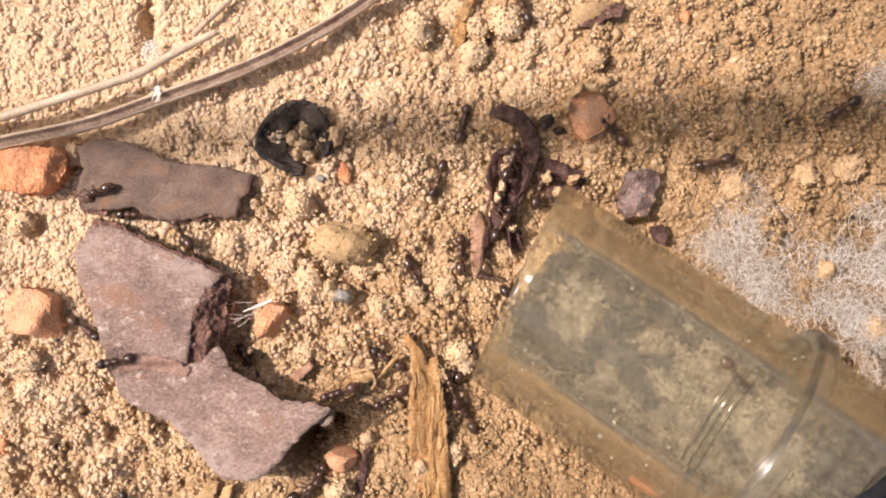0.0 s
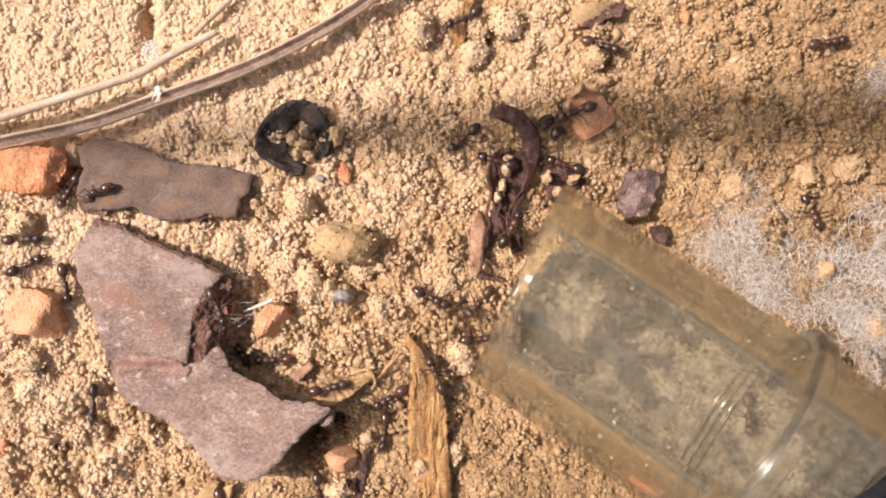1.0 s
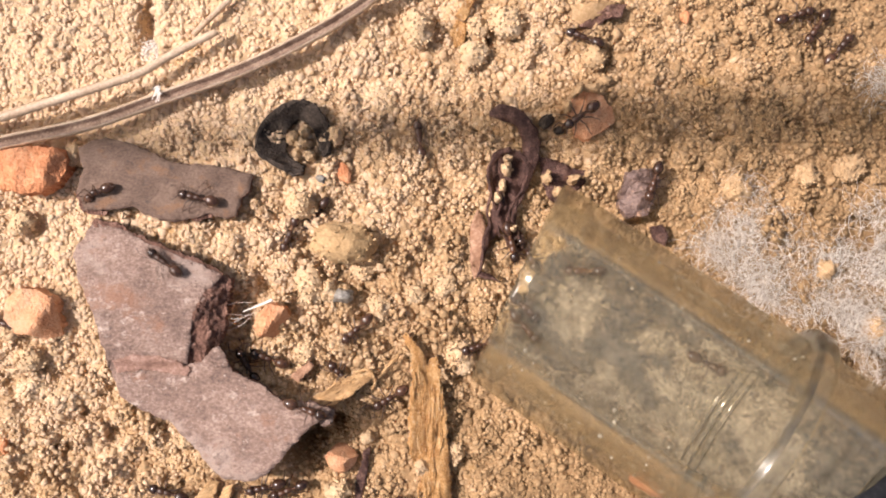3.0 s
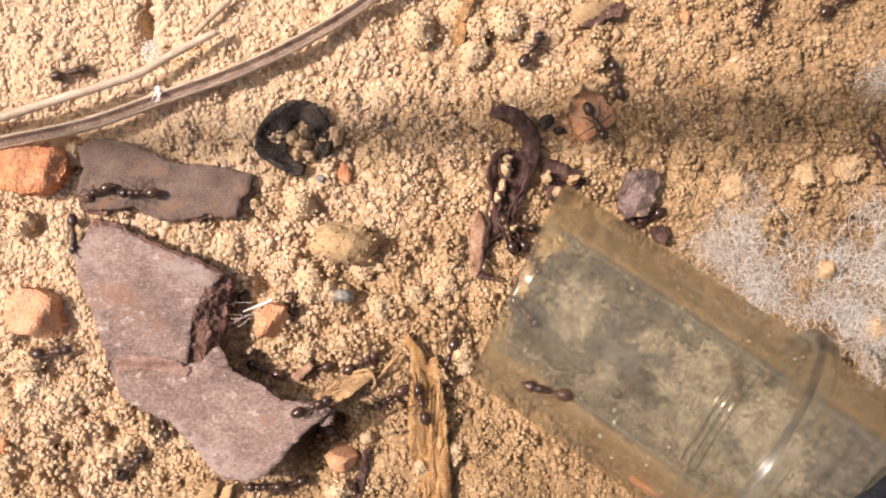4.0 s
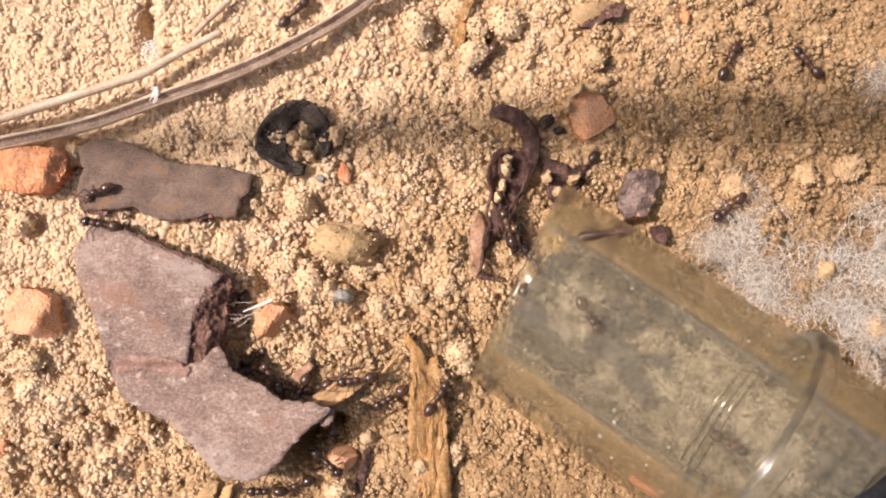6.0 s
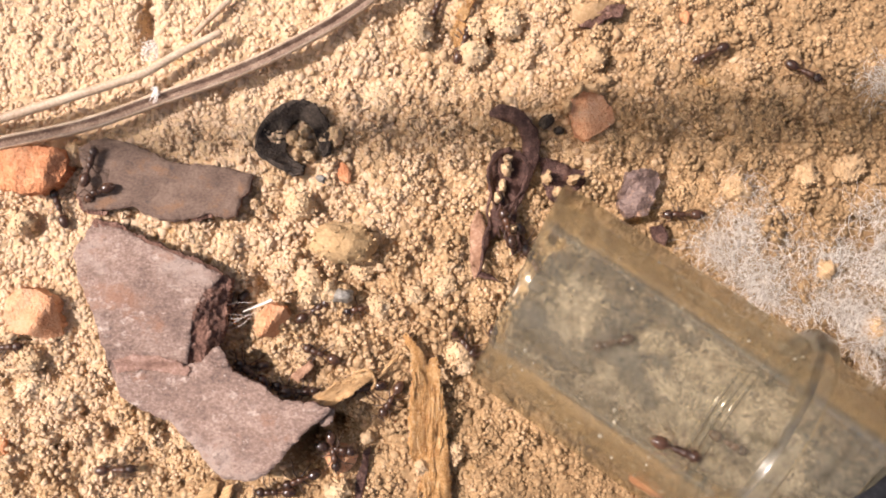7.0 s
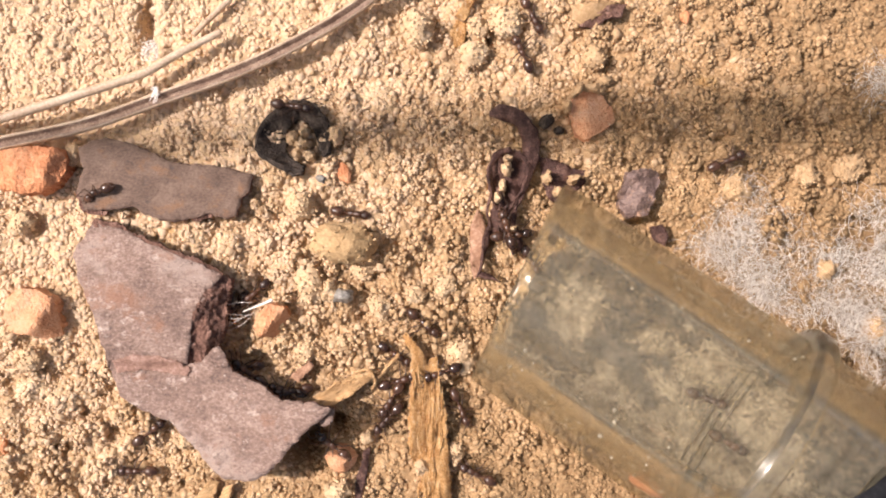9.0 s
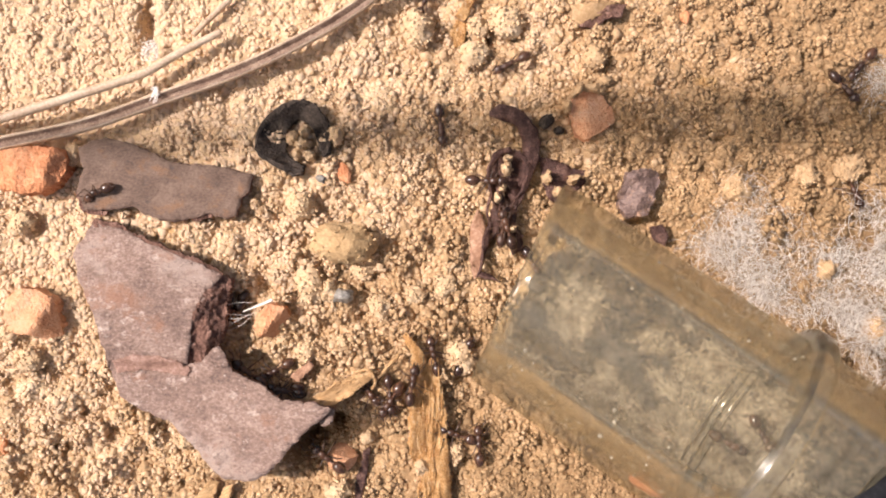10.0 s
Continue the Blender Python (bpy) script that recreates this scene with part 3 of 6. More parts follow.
BARK_OUTLINE = [(128, 448), (150, 418), (163, 396), (205, 402), (250, 425), (300, 447), (348, 464), (393, 487), (358, 532), (341, 568),
                (331, 648), (356, 640), (381, 612), (396, 640), (412, 657), (440, 672), (458, 678), (474, 690), (498, 710), (545, 712),
                (586, 724), (560, 752), (530, 775), (500, 812), (470, 842), (432, 853), (396, 850), (372, 828), (350, 800), (300, 745),
                (250, 726), (212, 700), (190, 640), (165, 560), (140, 500)]


def make_bark():
    base = thing("bark_piece", "large curled purple-brown bark piece with broken dark edge, on soil", "bark")
    v, f, s = slab(BARK_OUTLINE, bark_top, 0.75, 11, 3.0, 2, 0.16)
    part("plate", mesh_of("bark_plate", v, f, [BARK, BARK_EDGE], slots=s), base)
    edge = [(384, 484), (406, 494), (408, 520), (400, 560), (390, 600), (372, 630), (340, 654), (326, 646), (334, 572), (352, 532)]
    v, f, s = slab(edge, lambda x, y: bark_top(x, y) - 0.12 - max(0, (x - 352 + (y - 540) * 0.18)) * 0.016 + 0.07 * math.sin((x + 0.24 * y) / 4.2), 1.6, 4, 4.5, 5, 0.75)
    part("broken_edge", mesh_of("bark_edge", v, f, [BARK_EDGE, BARK_EDGE], smooth=False, slots=s), base, "dark splintered inner edge of the bark")
    spur = [(366, 634), (378, 616), (387, 611), (397, 628), (406, 650), (384, 652)]
    v, f, s = slab(spur, lambda x, y: bark_top(x, y) + 0.10, 0.5, 6, 2, 15, 0.1)
    part("spur", mesh_of("bark_spur", v, f, [BARK, BARK_EDGE], slots=s), base, "rusty pointed spur of bark")
    rim = [(168, 390), (206, 396), (252, 420), (302, 442), (350, 459), (395, 484), (390, 492), (346, 470), (298, 453), (248, 431), (204, 408), (166, 400)]
    v, f, s = slab(rim, lambda x, y: bark_top(x, y) - 0.12, 0.8, 6, 3.5, 7, 0.3)
    part("fibrous_rim", mesh_of("bark_rim", v, f, [BARK_EDGE, BARK_EDGE], smooth=False, slots=s), base, "torn brown fibres along the bark's rim")
    lip = [(548, 716), (588, 724), (592, 738), (572, 758), (556, 750), (566, 738), (552, 732)]
    v, f, s = slab(lip, lambda x, y: bark_top(x, y) - 0.35, 0.7, 5, 5, 8, 0.5)
    part("curled_lip", mesh_of("bark_lip", v, f, [BARK, BARK_EDGE], slots=s), base)
    fold = [(198, 640), (236, 628), (278, 630), (312, 639), (338, 653), (330, 668), (302, 662), (266, 656), (236, 656), (208, 660)]
    v, f, s = slab(fold, lambda x, y: bark_top(x, y) + 0.30 - 0.0010 * (y - 646) ** 2, 0.4, 5, 2.5, 14, 0.08)
    part("fold", mesh_of("bark_fold", v, f, [RUST, RUST], slots=s), base, "pale reddish cracked fold across the bark")


FLAKE_OUTLINE = [(138, 262), (165, 247), (205, 246), (240, 256), (275, 276), (310, 288), (355, 292), (405, 297), (447, 308), (442, 338),
                 (425, 352), (420, 384), (398, 388), (370, 378), (345, 388), (300, 391), (265, 384), (236, 366), (190, 372), (150, 372),
                 (134, 340), (146, 300)]


def flake_top(x, y):
    return 1.3 + 0.25 * math.sin((x - 130) / 110) + 0.1 * math.sin(y / 20)


def make_flakes():
    base = thing("bark_flake", "flat grey-brown bark flake lying on sand", "bark")
    v, f, s = slab(FLAKE_OUTLINE, flake_top, 0.9, 10, 3.0, 3, 0.14)
    part("plate", mesh_of("flake_plate", v, f, [BARK_GREY, BARK_EDGE], slots=s), base)
    for i, out in enumerate([[(340, 388), (362, 374), (382, 376), (372, 384), (352, 392)], [(140, 330), (150, 372), (190, 374), (188, 380), (146, 378), (134, 345)]]):
        v, f, s = slab(out, lambda x, y: flake_top(x, y) - 0.2, 0.5, 6, 3, 60 + i, 0.2)
        part("torn_edge", mesh_of("flake_edge", v, f, [BARK_EDGE, BARK_EDGE], smooth=False, slots=s), base, "dark torn edge of the flake")
    small = [
        ("dark_flake", [(955, 276), (985, 284), (1012, 300), (1046, 302), (1032, 328), (1006, 345), (985, 366), (966, 345), (960, 310)], 0.9, DEAD, BARK_EDGE,
         "dark purple-grey plant flake half buried in soil", "plant scrap"),
        # a dark flake stands in for the shade in the hole under the crust
        ("leaf_scrap", [(1026, 46), (1052, 26), (1082, 8), (1112, 6), (1100, 28), (1072, 36), (1050, 52)], 1.0, BARK_EDGE, BARK_EDGE,
         "dark brown flake standing in for the shaded hole under the crust", "leaf"),
        ("soil_crust", [(1010, 8), (1060, 4), (1095, 2), (1078, 22), (1050, 34), (1030, 48), (1014, 34)], 1.05, SOIL, SOIL,
         "thin pale soil crust over a dark hollow", "soil crust"),
        ("wood_strip", [(832, 400), (845, 370), (858, 392), (858, 440), (852, 480), (838, 494), (832, 460)], 1.0, BROWN, BARK_EDGE,
         "narrow curled brown husk strip", "husk"),
        # a black flake stands in for the tube's shade on the soil
        ("dark_chip", [(1150, 402), (1172, 398), (1184, 420), (1178, 438), (1158, 428)], 0.8, DEAD, BARK_EDGE, "black flake standing in for the shade beside the tube", "plant scrap"),
        ("brown_chip", [(510, 668), (548, 638), (556, 648), (530, 676)], 0.9, BROWN, BARK_EDGE, "small brown wood chip on soil", "wood chip"),
        ("reddish_chip", [(795, 60), (812, 28), (826, 40), (822, 74), (806, 84)], 0.7, WOOD, WOOD, "small orange-tan wood chip on soil", "wood chip"),
        ("upright_chip", [(805, 28), (822, 0), (842, -8), (840, 8), (822, 36)], 0.9, WOOD, BROWN, "pale tan bark shaving on soil", "wood chip"),
        ("pale_chip", [(345, 882), (372, 846), (390, 852), (374, 890)], 0.9, CHAFF, BROWN, "pale straw chip under the bark", "straw chip"),
        ("pale_chip", [(384, 890), (398, 862), (414, 856), (404, 892)], 0.8, CHAFF, BROWN, "pale straw chip under the bark", "straw chip"),
        ("dark_strip", [(630, 850), (644, 800), (656, 790), (652, 830), (640, 884), (628, 886)], 0.7, DEAD, BARK_EDGE, "dark thin bark strip beside brick crumb", "bark"),
    ]
    for i, (name, outline, z, top, edge, label, cat) in enumerate(small):
        v, f, s = slab(outline, lambda x, y, z=z, i=i: z + 0.25 * math.sin(x / 14 + i) * math.cos(y / 17), 0.55, 6, 2.5, 20 + i, 0.2)
        tagged(new(name, mesh_of(name, v, f, [top, edge], slots=s)), label, cat)


# ---------------------------------------------------------------- straw and wood
def make_straw():
    way = spline([(-90, 282), (0, 254), (150, 221), (280, 176), (430, 122), (560, 58), (640, 8), (700, -40)], 12)
    groove = [(-1.0, -0.45), (-1.0, 0.25), (-0.8, 0.62), (-0.55, 0.5), (-0.35, -0.3), (0.15, -0.35), (0.4, 0.42), (0.75, 0.6), (1.0, 0.2), (0.95, -0.45), (0.4, -0.7), (-0.4, -0.7)]
    base = thing("straw_stalk", "long grooved dry straw stalk, pale with brown groove", "straw", at=(0, 0, 0))
    pts = [P(x, y, 1.5 + 0.5 * i / len(way)) for i, (x, y) in enumerate(way)]
    v, f = sweep(pts, groove, lambda s: 0.52 * MM, 0.05, 4)
    k = len(groove)
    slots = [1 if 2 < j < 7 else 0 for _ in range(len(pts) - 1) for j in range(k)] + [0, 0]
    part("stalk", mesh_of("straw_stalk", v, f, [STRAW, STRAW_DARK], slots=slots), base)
    rnd = random.Random(3)
    tuft = [P(278 + rnd.uniform(-8, 8), 168 + rnd.uniform(-17, 15), 2.1) for _ in range(40)]
    for i in range(6):
        line = [tuft[4 * i + j] + Vector((0, 0, (0.05 + 0.1 * rnd.random()) * MM)) for j in range(4)]
        v, f = sweep([Vector(q) for q in spline(line, 5)], circle(5, 1.2, 0.5), lambda s: 0.030 * MM, 0.8, i)
        part("fibre_tuft", mesh_of("fibre_tuft", v, f, COTTON), base, "white fibre caught on the straw")
    thin = spline([(-80, 228), (0, 208), (110, 174), (200, 146), (250, 128), (300, 99), (340, 78), (384, 56)], 10)
    v, f = sweep([P(x, y, 1.6 + 0.3 * math.sin(x / 120)) for x, y in thin], circle(10), lambda s: (0.40 - 0.12 * s) * MM, 0.1, 6)
    tagged(new("thin_straw", mesh_of("thin_straw", v, f, STRAW)), "thin smooth pale straw with a torn end", "straw")
    twig = spline([(342, 62), (362, 42), (385, 20), (420, -14)], 6)
    v, f = sweep([P(x, y, 0.8) for x, y in twig], circle(8), lambda s: 0.24 * MM, 0.15, 7)
    tagged(new("straw_bit", mesh_of("straw_bit", v, f, STRAW)), "short thin tan straw bit on sand", "straw")
    tuft2 = thing("fibre_tuft", "small white fibre tuft on sand by the straw", "fibre tuft")
    for i in range(14):
        line = [P(264 + rnd.uniform(-16, 16), 90 + rnd.uniform(-18, 18), 0.8 + 0.4 * rnd.random()) for _ in range(4)]
        v, f = sweep([Vector(q) for q in spline(line, 5)], circle(4, 1.0, 0.5), lambda s: 0.035 * MM, 0.8, i)
        part("strand", mesh_of("strand", v, f, COTTON), tuft2)
    v, f = sweep([Vector(q) for q in spline([P(430, 552, 1.0), P(455, 542, 1.4), P(482, 531, 1.7)], 6)], circle(6, 1, 0.45), lambda s: (0.05 + 0.08 * s) * MM, 0.2, 4)
    tagged(new("white_sliver", mesh_of("white_sliver", v, f, COTTON)), "thin glossy white sliver leaning on brick crumb", "sliver")
    hairs = thing("root_hairs", "fine pale root hairs in the hollow beside bark", "root hair")
    for i in range(7):
        a = (395 + rnd.uniform(-10, 15), 570 + rnd.uniform(-25, 25))
        b = (430 + rnd.uniform(-5, 25), 548 + rnd.uniform(-14, 22))
        line = [P(*a, 0.6), P((a[0] + b[0]) / 2 + rnd.uniform(-8, 8), (a[1] + b[1]) / 2 + rnd.uniform(-8, 8), 1.1), P(*b, 1.0)]
        v, f = sweep([Vector(q) for q in spline(line, 5)], circle(4), lambda s: 0.016 * MM)
        part("hair", mesh_of("hair", v, f, COTTON), hairs)


def make_splinter():
    base = thing("wood_splinter", "split yellow-orange wood splinter with frayed fibres, on soil", "wood")
    out = [(716, 590), (730, 600), (748, 622), (758, 650), (764, 632), (774, 628), (780, 652), (782, 700), (792, 760), (797, 830), (800, 895),
           (752, 895), (742, 850), (724, 800), (722, 740), (726, 690), (728, 640)]
    v, f, s = slab(out, lambda x, y: 1.15 + 0.28 * math.sin((x - 715) / 10 + y / 110) + 0.06 * math.sin(x / 3.2), 0.9, 6, 4.5, 9, 0.32)
    part("splinter", mesh_of("splinter", v, f, [WOOD, BROWN], slots=s), base)
    rnd = random.Random(8)
    for i in range(26):
        x0, y0 = 728 + rnd.uniform(0, 54), rnd.uniform(640, 860)
        ln = rnd.uniform(30, 80)
        line = [P(x0 + (y0 - 640) * 0.05, y0, 1.45), P(x0 + (y0 - 640) * 0.05 + rnd.uniform(-3, 4), y0 + ln / 2, 1.6), P(x0 + (y0 - 640) * 0.05 + rnd.uniform(-4, 6), y0 + ln, 1.4)]
        v, f = sweep([Vector(q) for q in spline(line, 4)], circle(5, 1, 0.6), lambda t: (0.02 + 0.06 * math.sin(math.pi * t)) * MM, 0.4, i)
        part("fibre", mesh_of("fibre", v, f, WOOD), base)
    chaff = thing("straw_fragment", "split yellow straw fragment with frayed ends", "straw")
    out = [(543, 714), (566, 694), (592, 678), (628, 660), (656, 652), (664, 664), (652, 678), (630, 692), (604, 714), (574, 722), (556, 724)]
    v, f, s = slab(out, lambda x, y: 1.15 + 0.16 * math.sin((y + 0.55 * x) / 3.0) + 0.004 * (x - 545), 0.5, 6, 3.0, 44, 0.2)
    part("chip", mesh_of("chip", v, f, [CHAFF, BROWN], slots=s), chaff)
    for i in range(3):
        o = rnd.uniform(-10, 10)
        a, b = (560 + rnd.uniform(-12, 25) + o * 0.4, 708 + o), (628 + rnd.uniform(-18, 32) + o * 0.3, 668 + o * 0.9)
        line = [P(*a, 1.0), P((a[0] + b[0]) / 2, (a[1] + b[1]) / 2 + rnd.uniform(-4, 4), 1.55 + rnd.uniform(-0.1, 0.2)), P(*b, 1.75)]
        v, f = sweep([Vector(q) for q in spline(line, 5)], circle(6, 1, 0.4), lambda t: (0.03 + 0.04 * math.sin(math.pi * min(1, t + 0.15))) * MM, 0.3, i)
        part("strip", mesh_of("strip", v, f, CHAFF), chaff)
    v, f = sweep([Vector(q) for q in spline([P(625, 660, 1.5), P(650, 655, 2.0), P(664, 674, 1.7), P(658, 690, 1.2)], 5)], circle(6, 1, 0.4), lambda t: 0.11 * MM, 0.3, 40)
    part("bent_strip", mesh_of("strip", v, f, CHAFF), chaff)
    bit = thing("straw_fragment", "thin bent straw bit beside the wood splinter", "straw")
    for i, ln in enumerate([[(668, 668), (690, 650), (706, 626)], [(676, 662), (694, 640), (704, 632)]]):
        v, f = sweep([Vector(q) for q in spline([P(x, y, 0.9 + 0.2 * i) for x, y in ln], 5)], circle(6, 1, 0.5), lambda t: 0.14 * MM, 0.3, 50 + i)
        part("strip", mesh_of("strip", v, f, CHAFF), bit)


# ---------------------------------------------------------------- dark plant scraps
def make_scraps():
    rnd = random.Random(12)
    curl = thing("leaf_curl", "black shrivelled curled leaf on sand", "leaf")
    out = [(450, 264), (454, 236), (474, 206), (504, 186), (534, 176), (560, 184), (576, 206), (585, 240), (585, 270), (572, 276), (561, 250), (551, 224), (534, 212),
           (515, 218), (505, 240), (505, 262), (520, 284), (541, 294), (536, 309), (514, 309), (489, 296), (465, 281)]
    v, f, s = slab(out, lambda x, y: 1.25 + 0.3 * math.sin(math.hypot(x - 528, y - 252) / 9) + 0.25 * math.sin(math.atan2(y - 252, x - 528) * 5), 1.1, 6, 2.5, 31, 0.35)
    part("blade", mesh_of("curl", v, f, [CHAR, CHAR], slots=s), curl)
    for i, way in enumerate([[(452, 262), (460, 232), (486, 200), (520, 182), (552, 184)], [(562, 192), (576, 218), (582, 250), (578, 272)], [(470, 278), (494, 292), (520, 300), (538, 302)]]):
        v, f = sweep([P(x, y, 1.4 + 0.15 * math.sin(k / 3)) for k, (x, y) in enumerate(spline(way, 7))], circle(8, 1, 0.7),
                     lambda s: 0.24 * math.sqrt(max(0.05, math.sin(math.pi * s))) * MM, 0.5, 5 + i)
        part("rolled_edge", mesh_of("curl_edge", v, f, CHAR), curl)
    hook = thing("twig_curl", "dark brown hooked twig end lying on soil", "twig")
    way = spline([(866, 203), (888, 199), (912, 207), (931, 226), (941, 254), (938, 286), (928, 312), (920, 330)], 7)
    v, f = sweep([P(x, y, 1.5 - 0.006 * i) for i, (x, y) in enumerate(way)], [(-1, 0), (-0.75, 0.6), (-0.3, 0.45), (0.1, 0.8), (0.6, 0.6), (1, 0.05), (0.6, -0.6), (-0.6, -0.6)],
                 lambda s: (0.50 + 0.16 * math.sin(math.pi * s)) * min(1, math.sqrt(0.12 + 7 * s), math.sqrt(0.12 + 3 * (1 - s))) * MM, 0.3, 8)
    part("twig", mesh_of("hook", v, f, DEAD), hook)
    plant = thing("dried_plant", "crumpled dark red-brown dried leaf with ribs", "leaf")
    out = [(860, 312), (868, 286), (886, 268), (912, 262), (936, 276), (942, 306), (930, 336), (914, 362), (908, 392), (926, 418), (924, 444), (908, 452), (896, 428),
           (886, 402), (876, 424), (864, 430), (862, 398), (872, 366), (866, 340)]
    v, f, s = slab(out, lambda x, y: 1.15 + 0.4 * math.sin((x - 0.35 * y) / 6.5) - 0.5 * math.exp(-((x - 896) / 13) ** 2 - ((y - 312) / 30) ** 2), 0.5, 6, 3.0, 33, 0.35)
    part("blade", mesh_of("dried_leaf", v, f, [DEAD, DEAD], slots=s), plant)
    strands = [[(905, 264), (880, 276), (866, 305), (870, 340), (862, 372), (868, 404)], [(918, 268), (938, 298), (926, 335), (906, 365), (897, 395), (906, 446)],
               [(880, 330), (888, 356), (880, 390), (884, 420)], [(926, 340), (908, 376), (914, 406), (924, 440)],
               [(866, 400), (858, 430), (852, 470), (842, 492)], [(846, 486), (866, 490), (886, 500)]]
    for i, st in enumerate(strands):
        h = 1.35 + 0.3 * rnd.random()
        v, f = sweep([P(x, y, h + 0.15 * math.sin(j / 5 + i)) for j, (x, y) in enumerate(spline(st, 6))],
                     [(-1, 0), (-0.6, 0.4), (0, 0.2), (0.7, 0.5), (1, 0), (0.4, -0.5), (-0.5, -0.4)], lambda s: (0.10 + 0.20 * math.sin(math.pi * min(1, s + 0.1))) * MM, 0.6, i, twist=2.0)
        part("rib", mesh_of("rib", v, f, DEAD), plant)


